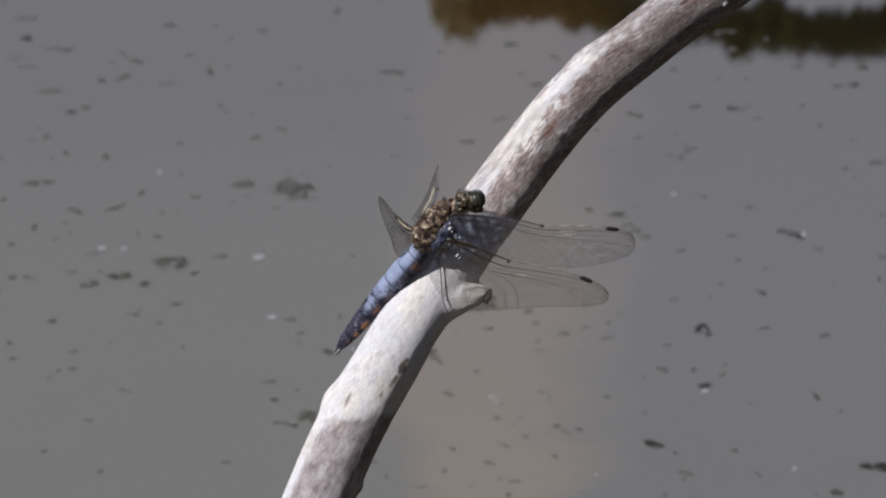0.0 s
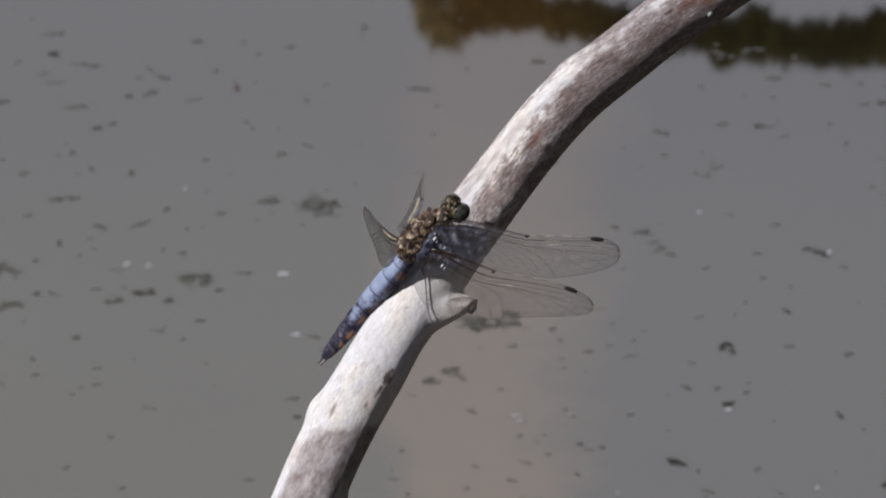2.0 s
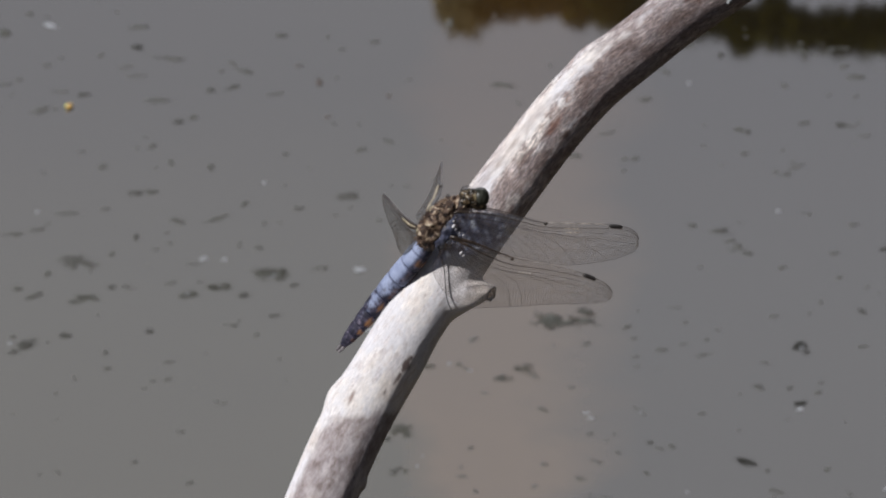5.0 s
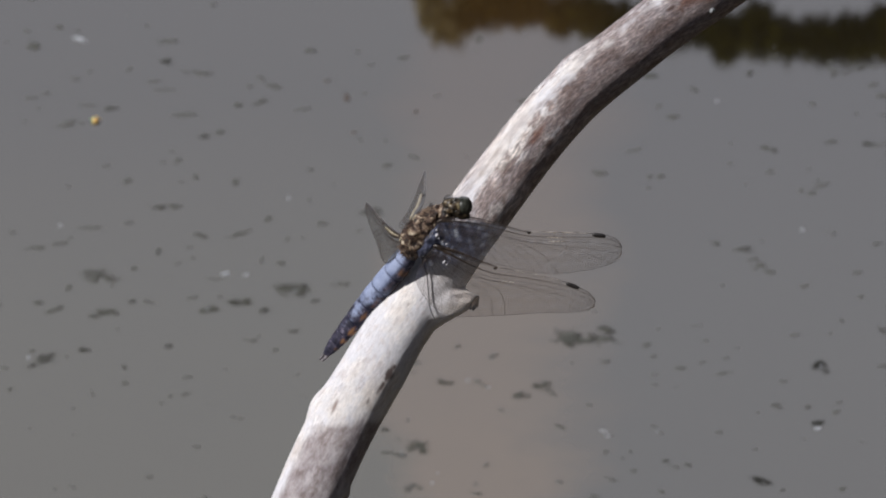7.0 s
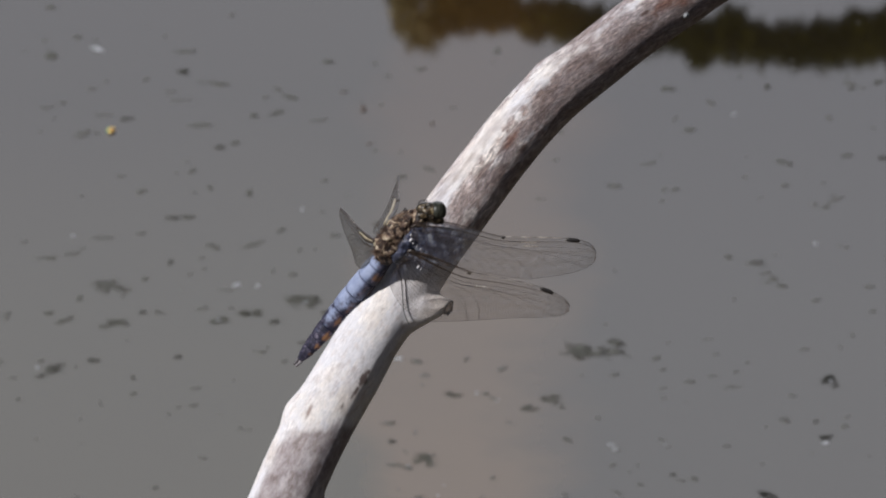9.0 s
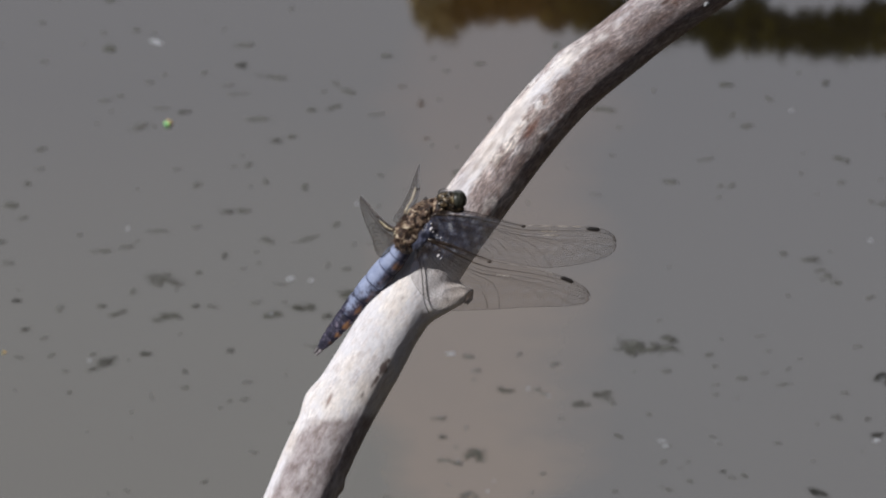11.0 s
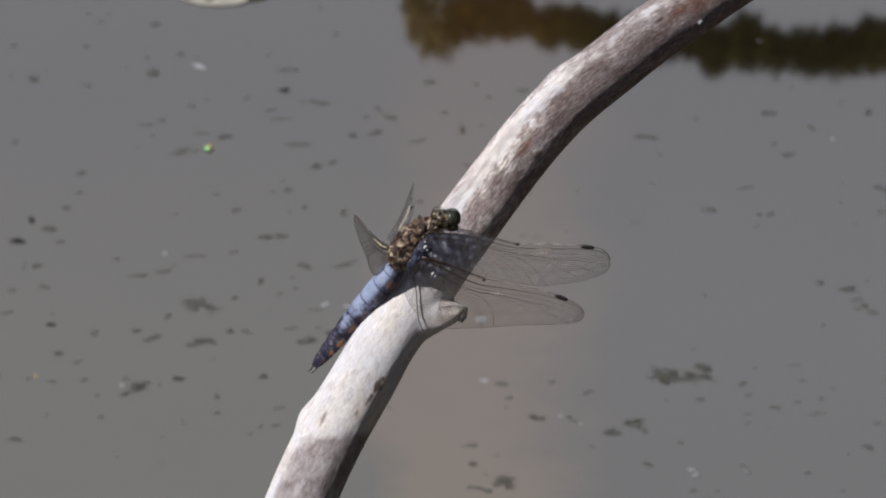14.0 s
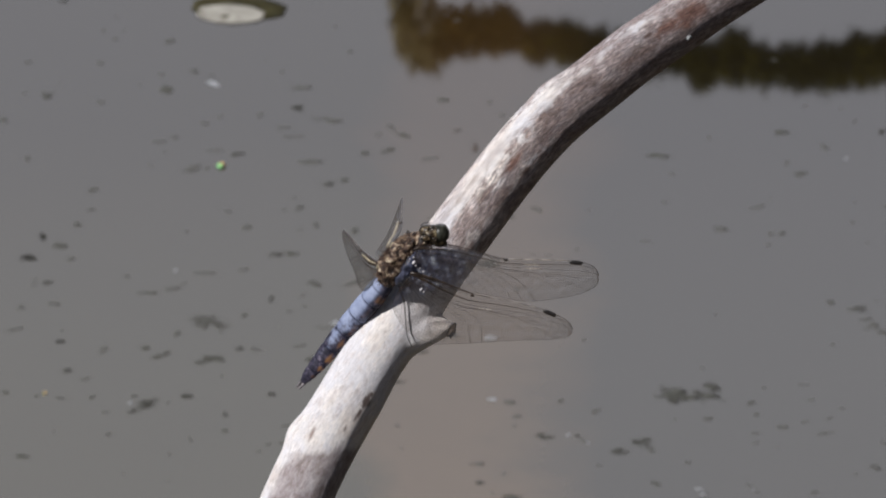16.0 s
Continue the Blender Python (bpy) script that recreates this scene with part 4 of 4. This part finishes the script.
    return me


POOLS = {}


def scatter(name, kind, mat, label, category, places):
    """Scraps at x, y, so long and so wide in millimetres, turned by so many degrees."""
    if name not in POOLS:
        POOLS[name] = [scrap_mesh(name, mat, kind, 20 * len(POOLS) + i + 1) for i in range(9)]
    for x, y, long, wide, turn in places:
        ob = new(name, POOLS[name][len(FLOATS) % 9])
        ob.scale = (long * 0.00108, wide * 0.00118, 0.0006 * min(long, wide))
        tagged(ob, label, category, group="scraps adrift on the pond")
        FLOATS.append((ob, x * 0.001, y * 0.001, radians(turn)))


scatter("weed_clump", "clump", WEED, "ragged clump of olive-grey pond weed afloat on the water", "pond weed", [
    (-84.6, 627.7, 9.4, 6.7, 0), (-84.7, 605.5, 6.2, 5.3, 0), (-58.5, 607.9, 6.5, 3.8, 19), (-50.7, 612.5, 6.2, 4.6, 0), (-99.8, 578.2, 9.3, 5.1, 44), (-37.1, 618.6, 8.8, 9.3, 0), (24.6, 563.8, 5.3, 4.9, -22),
    (20.2, 558, 5.4, 4.1, -11), (1.1, 565.3, 4.8, 3.7, -40), (-4.9, 528.5, 6.9, 5.6, -31), (-7.9, 506.1, 4.7, 3.1, 40), (-18.2, 666, 7.2, 4.8, -2)])
scatter("dark_clump", "clump", SODDEN, "black-green clump of rotted weed afloat on the water", "pond weed", [
    (93.4, 573.8, 4.8, 7.2, 0), (77.5, 509.6, 6.7, 3.6, -39), (119.9, 629.3, 3.7, 5, -2), (130.9, 494.4, 7, 6.2, 9)])
scatter("awash_clump", "clump", AWASH, "thin pale-olive clump of weed awash at the surface", "pond weed", [(34.9, 593.1, 14.8, 11.8, 0)])
scatter("sunken_clump", "clump", SILTED, "silted clump of weed slowly sinking from the surface", "pond weed", [(-5.4, 661, 14.5, 11.3, -14)])
scatter("black_scrap", "fleck", SODDEN, "black sodden scrap of leaf afloat on the pond", "flotsam", [
    (91.8, 542.3, 4.4, 3.2, 0), (-131.5, 676.2, 2.3, 4.8, 3), (-133.8, 663.2, 6, 3.4, -24), (-122.2, 614.3, 3.4, 2.7, 3)])
scatter("sodden_fleck", "fleck", SEED, "dark brown-grey sodden fleck afloat on the pond", "flotsam", [
    (-71.1, 757.8, 3.8, 4.3, 0), (-85.6, 728.8, 3.6, 3.9, 0), (-60.8, 711.5, 3.5, 3.5, 0), (-72.1, 668.5, 5.4, 4.8, 0), (-71.4, 642.4, 2, 4.7, 0), (-95.4, 609, 2.4, 2.5, 23), (-77.6, 612.4, 2.5, 3.3, 0),
    (-89.1, 584.4, 3.4, 3.3, 0), (-68.1, 586.2, 3.1, 2.7, -40), (-78.8, 573.7, 4.2, 1.4, -78), (-32.1, 612.9, 2.3, 3, 0), (-44.4, 607.3, 4.1, 3.2, 54), (-37.4, 595.1, 3.9, 2.6, 0), (79.3, 751, 2.6, 4.3, 0),
    (101, 750, 2, 3.5, 0), (107.8, 753.9, 4.4, 3.1, 49), (108.3, 707, 3.2, 3.5, 0), (84.6, 702.7, 2, 3.5, 0), (76.3, 643.1, 5.8, 4, 12)])
scatter("sodden_fleck", "fleck", SEED, "dark brown-grey sodden fleck afloat on the pond", "flotsam", [
    (116.4, 631.9, 2.7, 3.8, -22), (109.4, 595.1, 5.1, 1.8, -66), (81.3, 552.8, 3.2, 2.2, 18), (89.8, 551.6, 2.3, 2.5, -11), (82.6, 504.9, 1.4, 2.5, 0), (54.4, 521.1, 2.1, 2.4, -22), (-14.4, 538.9, 2.2, 2.9, 0),
    (-9.9, 524, 3.1, 2.8, 32), (-136.4, 822.7, 3, 2.9, 3), (-128.5, 648.9, 2.8, 4.1, 3), (-119.3, 597.6, 2.9, 3.2, 14), (-120.3, 581.6, 3.9, 2.1, -19), (140.9, 720.5, 4.7, 3.3, 21), (123.4, 570, 3.7, 2.1, 24),
    (119, 534.8, 5.5, 1.6, -76), (120.3, 481.3, 3.8, 4.1, -24), (40.8, 482.8, 1.6, 2.5, -2)])
scatter("weed_fleck", "fleck", WEED, "olive-grey fleck of rotted weed afloat on the pond", "pond weed", [
    (-99.8, 779.8, 4.1, 2.6, -41), (-105.9, 767.6, 3.2, 7.1, 0), (-63.4, 751.1, 7.6, 3, -18), (-52.5, 731, 2.9, 3.5, 0), (-96.4, 719, 5.4, 3.9, 42), (-57.1, 714.3, 3.2, 3.1, 0), (-67.6, 696.6, 2.9, 3.8, 0),
    (-62.8, 686.6, 4.9, 1.8, -76), (-52.5, 682.9, 5.5, 2.1, 77), (-67.8, 668.8, 4.3, 3.2, 23), (-96.2, 646.7, 4, 2.8, 23), (-102.7, 644, 5.1, 2.4, 0), (-60.8, 651.2, 6, 3.3, -40), (-51.4, 652.3, 6.8, 2.4, 33),
    (-77.6, 632, 2.3, 3.3, 0), (-93.6, 620.3, 2.3, 4, 0), (-101.1, 611.7, 3.4, 3, 0), (-97.8, 606.4, 5.2, 2.6, 12), (-74.1, 612.4, 2.8, 2.7, 0)])
scatter("weed_fleck", "fleck", WEED, "olive-grey fleck of rotted weed afloat on the pond", "pond weed", [
    (-81.5, 605.1, 2, 3.3, 0), (-78.5, 565, 2.1, 2.4, 23), (-63, 568.6, 3.7, 1.9, 12), (-67.2, 557.6, 1.3, 2.3, 0), (-63.6, 558.9, 3.5, 2.2, 18), (-51.6, 545.8, 2.6, 1.4, -47), (-71.6, 512.1, 3.2, 2, 53),
    (-58.2, 499.9, 2.5, 2.5, 0), (-47, 747.6, 6.6, 1.8, -59), (-43.3, 742.3, 4.4, 2.8, -33), (-47.1, 732.5, 4.7, 2.8, 42), (-34.1, 765, 4.1, 3.2, 0), (-10.4, 760.5, 2.9, 2.8, 0), (-7.3, 698.9, 5.9, 1.8, -48),
    (-14.3, 693.7, 4, 2.8, 0), (-33.8, 691.2, 2.6, 2.4, 0), (-44.4, 660.8, 2.6, 3.4, 0), (-30.7, 658.5, 3.8, 3, 12), (-40.6, 634.9, 2.3, 3.3, 0)])
scatter("weed_fleck", "fleck", WEED, "olive-grey fleck of rotted weed afloat on the pond", "pond weed", [
    (-25.5, 622.6, 4.2, 3, 0), (-46.9, 589.5, 2, 2.3, 0), (100.2, 753.2, 4.4, 2.3, -41), (119.9, 749.7, 1.5, 2.8, 0), (110.8, 743.3, 3.8, 2.8, 0), (64.6, 740.7, 5.6, 2, -59), (98.6, 708, 3.7, 2.9, -23),
    (82.3, 704.4, 5, 2.4, -32), (90.8, 678.4, 1.4, 3.4, 0), (93.3, 677, 2.3, 3.4, 0), (53.8, 749.1, 5, 3.5, 0), (58.8, 723.5, 3.2, 3.5, 0), (52.5, 687.1, 2, 3.1, 0), (55.3, 687.1, 2.9, 2.7, 0),
    (68.5, 646.7, 2.7, 3.8, 23), (77.4, 637, 3.6, 2.8, -22), (79.6, 634, 5, 3, -47), (82.1, 629.7, 3, 2.8, -22), (78.1, 631.7, 2, 2, 0)])
scatter("weed_fleck", "fleck", WEED, "olive-grey fleck of rotted weed afloat on the pond", "pond weed", [
    (109.3, 646.6, 3.3, 2.5, 23), (103.6, 629.5, 2.4, 2.8, -22), (90.2, 621.4, 3.9, 2.3, 33), (87.2, 592.7, 3.9, 1.6, 0), (99.2, 601, 1.4, 3.3, 0), (69.9, 579.3, 2, 1.6, 0), (64.1, 577, 3.4, 1.3, 12),
    (108.9, 574.9, 2.9, 1.9, 19), (68.5, 570.5, 3.3, 1.8, 23), (84.2, 566, 3.2, 1.9, -18), (97, 505.3, 1.6, 3.1, 0), (60.1, 518.3, 1.1, 2.2, 0), (12.4, 580.6, 4.8, 2.1, 41), (40, 577.5, 3.5, 2.6, 32),
    (50.2, 586.7, 2.8, 2.6, 0), (52, 580.5, 2.4, 1.9, 41), (58.9, 573.7, 2.8, 2.6, 0), (26.8, 559.3, 3.5, 1.9, -58), (28.9, 540.1, 4.6, 1.8, -50)])
scatter("weed_fleck", "fleck", WEED, "olive-grey fleck of rotted weed afloat on the pond", "pond weed", [
    (51.6, 540.5, 2.6, 1.4, -47), (53.4, 536.7, 2, 1.3, -40), (39.8, 526.1, 2.2, 2.5, 0), (45.8, 526.2, 1.1, 2.2, 0), (56, 518, 4, 1.5, -52), (59.4, 519, 2.5, 2.2, 0), (46.5, 515.4, 2, 1.5, -39),
    (40.8, 511, 4, 1.7, -46), (28.4, 509.4, 2.3, 2.1, -22), (36.7, 501.3, 2.9, 1.9, -46), (53.1, 504.1, 3.6, 1.5, -69), (10.6, 518.7, 1.9, 2.2, 0), (8.1, 503, 4, 1.8, -17), (3.3, 585.8, 2, 2.6, 0),
    (8.3, 566.3, 2.4, 2.4, -40), (10.1, 563.8, 2.2, 1.4, -31), (-15.4, 549.2, 3.6, 2.9, 0), (-12.9, 525.6, 5.6, 1.9, -6), (-5.6, 505.8, 1.4, 2.8, 0)])
scatter("weed_fleck", "fleck", WEED, "olive-grey fleck of rotted weed afloat on the pond", "pond weed", [
    (-107.4, 798.7, 3.8, 3.6, 3), (-143.1, 783.3, 2.2, 2.3, -39), (-136.7, 762.2, 3.2, 4.6, 3), (-121, 704.5, 3.5, 3.1, 3), (-123.3, 683.8, 3.1, 2.9, -20), (-126.4, 670.7, 3.7, 4.8, 3), (-123.4, 663, 2.7, 2.5, 26),
    (-125.4, 636.4, 4, 2.6, -9), (-111.5, 609.8, 2, 6, 3), (-126, 582.6, 2, 1.6, 3), (-112.2, 582.6, 3.2, 1.7, 35), (-133.8, 584.2, 2.4, 2.4, 43), (-106.7, 561.2, 2.4, 1.8, 43), (-127.1, 548.1, 5.1, 2.8, -9),
    (113.9, 736.5, 4.4, 4.2, -2), (135.8, 732.4, 2, 3.2, -2), (143.9, 730.6, 3.7, 3.9, -26), (136.1, 719.3, 2.9, 3.5, -2), (134.9, 668.8, 2.9, 2.7, -2)])
scatter("weed_fleck", "fleck", WEED, "olive-grey fleck of rotted weed afloat on the pond", "pond weed", [
    (143.1, 671.9, 5, 3, -14), (142.3, 640.2, 3.3, 1.4, 68), (124.6, 621, 3.4, 1.8, -66), (139, 602.3, 1.7, 3.3, -2), (124.3, 526.5, 1.1, 2.2, -2), (101.9, 491.9, 3.4, 1.4, -69), (84.6, 493.2, 5.6, 2.2, -34),
    (25.6, 497, 1.6, 2.5, -2), (9.3, 772.7, 2.6, 6.4, -2), (22.4, 732.9, 9.1, 2.7, -21)])
scatter("silted_crumb", "fleck", AWASH, "faint silt-covered crumb of weed awash on the pond", "pond weed", [
    (-94.8, 777.6, 2.2, 1.8, 0), (-71.1, 770.6, 5.1, 3.6, 0), (-76.9, 780.6, 1.2, 2.9, 0), (-94.8, 747, 2, 2.8, 0), (-74.9, 745.7, 3.4, 2, 19), (-70.9, 740.4, 7.3, 2.1, 0), (-102.1, 738.2, 2.9, 3.2, 0),
    (-105.6, 735.4, 5.8, 2.1, 0), (-66.2, 724.7, 6.1, 2.8, 0), (-92.4, 719.7, 2.9, 2.1, 0), (-71.3, 695.2, 1.4, 2.1, 0), (-69, 702.1, 2.1, 1.4, -54), (-85.6, 693.4, 2, 2.1, 0), (-91.7, 730.9, 4.4, 1.8, 0),
    (-79.7, 684.5, 3.2, 4.1, 0), (-66.6, 683.5, 1.7, 2.1, 0), (-79.3, 658.9, 4, 2.7, 0), (-88.9, 656.2, 5.7, 2, 0), (-93.7, 650.1, 3, 1.3, 23)])
scatter("silted_crumb", "fleck", AWASH, "faint silt-covered crumb of weed awash on the pond", "pond weed", [
    (-63.7, 644.2, 1.7, 2, 0), (-66.4, 634.8, 2, 2.3, 0), (-57, 625.5, 3.4, 2, 0), (-63.1, 614.5, 3, 1.9, 23), (-55.4, 615.2, 2.3, 2, 0), (-81, 595.9, 1.4, 2, 0), (-82.8, 621.7, 1.4, 2.3, 0),
    (-101.9, 583.4, 1.7, 2.6, 0), (-93.1, 580.5, 1.4, 2.6, 0), (-69.3, 553.4, 1.3, 1.9, 0), (-49.4, 544.9, 1.9, 1.6, 0), (-60.2, 528.9, 1.9, 2.5, 0), (-90.3, 507, 2.8, 1.3, -52), (-94.4, 505.4, 1.4, 1.9, 0),
    (-101.4, 539.2, 1.1, 1.9, 0), (-59.9, 794, 2.1, 3.6, 0), (-49.8, 742.3, 1.7, 2.1, 0), (-22.1, 764, 2, 2.9, 0), (-18.6, 755.8, 1.8, 2.8, 0)])
scatter("silted_crumb", "fleck", AWASH, "faint silt-covered crumb of weed awash on the pond", "pond weed", [
    (-20, 738.2, 1.5, 2.1, 0), (-35.8, 728.3, 4, 2.3, 23), (-21.4, 709.9, 1.2, 2.1, 0), (-14.6, 709.2, 1.2, 2.4, 0), (-35.4, 650, 1.4, 2, 0), (-45.8, 592.1, 1.4, 2, 0), (-41.5, 584, 1.4, 2.6, 0),
    (-35.9, 570, 1.7, 1.9, 0), (72.2, 756.9, 2.5, 1.4, 64), (103.8, 750.4, 2, 2.1, 0), (111.1, 754.6, 2.6, 2.1, 0), (94.7, 731.7, 1.7, 3.5, 0), (111.6, 706.3, 4, 2.1, 0), (72.9, 694.7, 2.2, 2.2, -41),
    (96.3, 681.8, 7.6, 2.4, 33), (83.2, 689.6, 2, 2.8, 0), (106.2, 725.4, 2, 2.1, 0), (113, 724.4, 1.5, 2.8, 0), (55.4, 730.4, 1.5, 4.2, 0)])
scatter("silted_crumb", "fleck", AWASH, "faint silt-covered crumb of weed awash on the pond", "pond weed", [
    (48.8, 702.9, 4, 2.1, 33), (39.4, 689.4, 3.5, 3.4, 0), (52.3, 680.2, 1.7, 2.1, 0), (69.8, 621.7, 1.7, 2.7, 0), (98.4, 652.9, 2, 2.7, 0), (104.4, 614.9, 1.7, 2.3, 0), (111.2, 609.6, 1.7, 3, 0),
    (63.2, 598.2, 3.1, 1.3, 0), (96.2, 594.1, 1.1, 2.6, 0), (73, 585.1, 1.4, 1.6, 0), (65, 589.7, 1.7, 1.6, 0), (71.1, 571.1, 1.4, 1.3, 0), (77.2, 548, 1.4, 2.2, 0), (97.5, 554.2, 3.2, 1.4, 32),
    (67.6, 537.1, 1.9, 1.9, 0), (88.4, 533.3, 1.6, 1.1, 53), (76.3, 527.3, 1.4, 1.6, 0), (14.6, 549.9, 2, 1.6, -53), (36.1, 552.6, 1.4, 2.3, 0)])
scatter("silted_crumb", "fleck", AWASH, "faint silt-covered crumb of weed awash on the pond", "pond weed", [
    (-9.3, 584.8, 2.8, 2.9, 0), (-6.4, 576.7, 2.7, 2.8, -22), (-10.9, 533.2, 2.8, 1.1, -62), (-12.1, 512, 2, 0.9, -52), (-27.1, 503.8, 2.7, 1.9, 0), (-121.4, 799.1, 3.1, 1.9, -52), (-122.6, 759, 2.6, 2.3, -39),
    (-142.4, 764, 1.5, 2.1, 3), (-124.3, 783.5, 1.8, 2.9, 3), (-147.1, 747.2, 2, 5, 3), (-138.6, 723.4, 2, 4.2, 3), (-120.5, 692.8, 3.7, 2.3, 26), (-131.5, 647.1, 2, 2, 3), (-133.6, 633.6, 2, 2.7, 3),
    (-108.4, 653.6, 2.6, 2.7, 3), (-134, 620.6, 4.2, 2.5, 25), (-114.4, 593, 3.3, 2.2, 25), (-108.3, 573.8, 1.7, 2, 3), (126.5, 732, 2.9, 3.2, -2)])
scatter("silted_crumb", "fleck", AWASH, "faint silt-covered crumb of weed awash on the pond", "pond weed", [
    (126.9, 707.7, 2, 3.1, -2), (114.3, 700.2, 4.3, 2.4, -2), (130.2, 695.3, 2, 4.1, -2), (115.5, 480.3, 1.1, 1.6, -2), (39.1, 492, 1.4, 1.6, -2), (42.5, 490.3, 2.7, 1.9, -2), (32.1, 488.8, 1.6, 1.2, -2),
    (19.8, 488.4, 2.5, 1.6, -2)])
scatter("rusty_scrap", "fleck", RUST, "small rust-brown scrap of leaf afloat", "flotsam", [
    (-29.8, 745.9, 3.3, 2.1, 12), (-24.7, 736.1, 2.3, 6.3, 0), (-22.6, 713.7, 2, 2.1, 0), (-6.8, 726.3, 1.5, 3.2, 0)])
# small pale scraps; their wet glint is painted as pale colour
scatter("pale_husk", "husk", PALE, "pale husk afloat on the pond, its wet glint in the colour", "husk", [
    (-94.3, 771.5, 6.8, 2.6, -48), (-54.2, 629.1, 3.3, 2.8, 23), (-49.5, 627.8, 1.4, 2, 0), (-39.3, 673.7, 1, 2.4, 0), (-37.2, 618.9, 2, 1.7, 0), (6.2, 566.7, 1.1, 1.9, 0), (11.1, 562.8, 1.1, 1.3, 0),
    (90.6, 654.9, 1.6, 3, 0), (39.3, 537.6, 2.5, 1.3, 0), (40.5, 534.7, 2.5, 1.3, -11), (52.7, 538.3, 0.7, 1.3, 0), (93.3, 574.5, 1, 2.6, 0), (91.4, 539.1, 2.8, 1.9, 0), (-58.7, 608.2, 1.3, 2, 0),
    (-10.2, 525.3, 0.7, 1.6, 0), (-2.7, 508.9, 0.7, 1.6, 0), (-1.3, 514.6, 0.6, 1.3, 0), (39.8, 590.5, 1, 2, 0), (70.5, 733, 1.2, 2.1, 0)])
scatter("pale_husk", "husk", PALE, "pale husk afloat on the pond, its wet glint in the colour", "husk", [
    (-102.4, 580.2, 1.3, 2.6, 3), (-96.6, 657.2, 0.9, 2, 3), (121.6, 629.2, 1.7, 3.3, -2), (110.9, 494.6, 1.6, 2.8, -2), (-15.3, 621.5, 4, 3.7, -2), (-13.5, 586.3, 2.8, 2.6, -2), (62.6, 493.5, 1, 1.9, -2)])
_rnd = random.Random(21)
scatter("tiny_crumb", "fleck", AWASH, "tiny faint crumb awash on the pond", "flotsam",
        [(_rnd.uniform(-158, 150), _rnd.uniform(478, 830), 0.8 + _rnd.expovariate(1.8), 1.0 + _rnd.expovariate(1.2), _rnd.uniform(-20, 20)) for _ in range(110)])


def dead_leaf(mat, long, wide, label, place, rise):
    bm = bmesh.new()
    nx, ny = 24, 8
    top, low = [], []
    for i in range(nx + 1):
        e = i / nx
        half = wide * math.sin(math.pi * (0.06 + 0.88 * e)) ** 0.6
        for rows, z in ((top, rise), (low, -0.0001)):
            rows.append([bm.verts.new(((e - 0.5) * long, half * (2 * j / ny - 1), z + 0.00012 * (2 * j / ny - 1) ** 2 + 0.00012 * noise.noise(Vector((e * 6, j, z))))) for j in range(ny + 1)])
    for i in range(nx):
        for j in range(ny):
            bm.faces.new((top[i][j], top[i + 1][j], top[i + 1][j + 1], top[i][j + 1]))
            bm.faces.new((low[i][j], low[i][j + 1], low[i + 1][j + 1], low[i + 1][j]))
    rim = [(i, 0) for i in range(nx + 1)] + [(nx, j) for j in range(1, ny + 1)] + [(i, ny) for i in range(nx - 1, -1, -1)] + [(0, j) for j in range(ny - 1, 0, -1)]
    for (a, b), (c, d) in zip(rim, rim[1:] + rim[:1]):
        bm.faces.new((top[a][b], low[a][b], low[c][d], top[c][d]))
    bmesh.ops.recalc_face_normals(bm, faces=bm.faces)
    ob = tagged(part("fallen_leaf", bm, mat, None), label, "leaf")
    FLOATS.append((ob, place[0] * 0.001, place[1] * 0.001, -0.12))


dead_leaf(PETAL, 0.0175, 0.0058, "pale waterlogged dead leaf afloat on the pond", (-92.5, 816.5), 0.00022)
# a second, dark leaf added to give the pale one its dark far rim
dead_leaf(OLIVE, 0.0245, 0.0075, "dark olive leaf added as the pale leaf's dark rim", (-90.5, 820.5), 0.00012)


def bead(places):
    for x, y, size in places:
        bm = bmesh.new()
        lump(bm, Vector((0, 0, 0.0002)), (Vector((0.00075, 0, 0)), Vector((0, 0.00075, 0)), Vector((0, 0, 0.0005))), 0.15, 3, x)
        for v in bm.verts:
            v.co *= size
        ob = tagged(part("wet_bead", bm, DROP, None), "water drop on the pond, its coloured glint painted on", "bead")
        FLOATS.append((ob, x * 0.001, y * 0.001, 0.0))


bead([(-89, 721, 1.45), (-124, 584, 0.6)])


# ---- what moves ----
def motions():
    for ob, x, y, turn in FLOATS:
        rows = []
        for t in range(0, 17):
            px, py, a = drift(x, y, t)
            # the drop turns to bring its painted green side round
            spin = radians(80) * smoothstep(8, 12, t) if ob.name.startswith("wet_bead") else 0.0
            sunk = 0.0007 * smoothstep(3, 8, t) if ob.name.startswith("sunken_clump") else 0.0
            rows.append((t, pose(px, py, -sunk, 0, 0, math.degrees(a + turn + spin))))
        walk(ob, rows)
    # twice it cocks its head to the side, and once it dips its face
    rest = Matrix.Translation(NECK)
    cocked = Matrix.Translation(NECK + along(0.25, 0.55, 0)) @ Matrix.Rotation(radians(-42), 4, NEAR) @ Matrix.Rotation(radians(38), 4, RIGHT)
    half_cocked = Matrix.Translation(NECK + along(0.15, 0.25, 0)) @ Matrix.Rotation(radians(-26), 4, NEAR) @ Matrix.Rotation(radians(20), 4, RIGHT)
    dipped = Matrix.Translation(NECK + along(-0.1, 0.35, 0)) @ Matrix.Rotation(radians(52), 4, RIGHT)
    walk(HEAD, [(0, rest), (1.9, rest), (2.0, cocked), (2.1, cocked), (2.2, rest), (3.4, rest), (3.5, half_cocked), (3.7, half_cocked), (3.8, rest), (8.2, rest), (8.3, dipped), (8.6, dipped), (8.7, rest), (16, rest)])


motions()
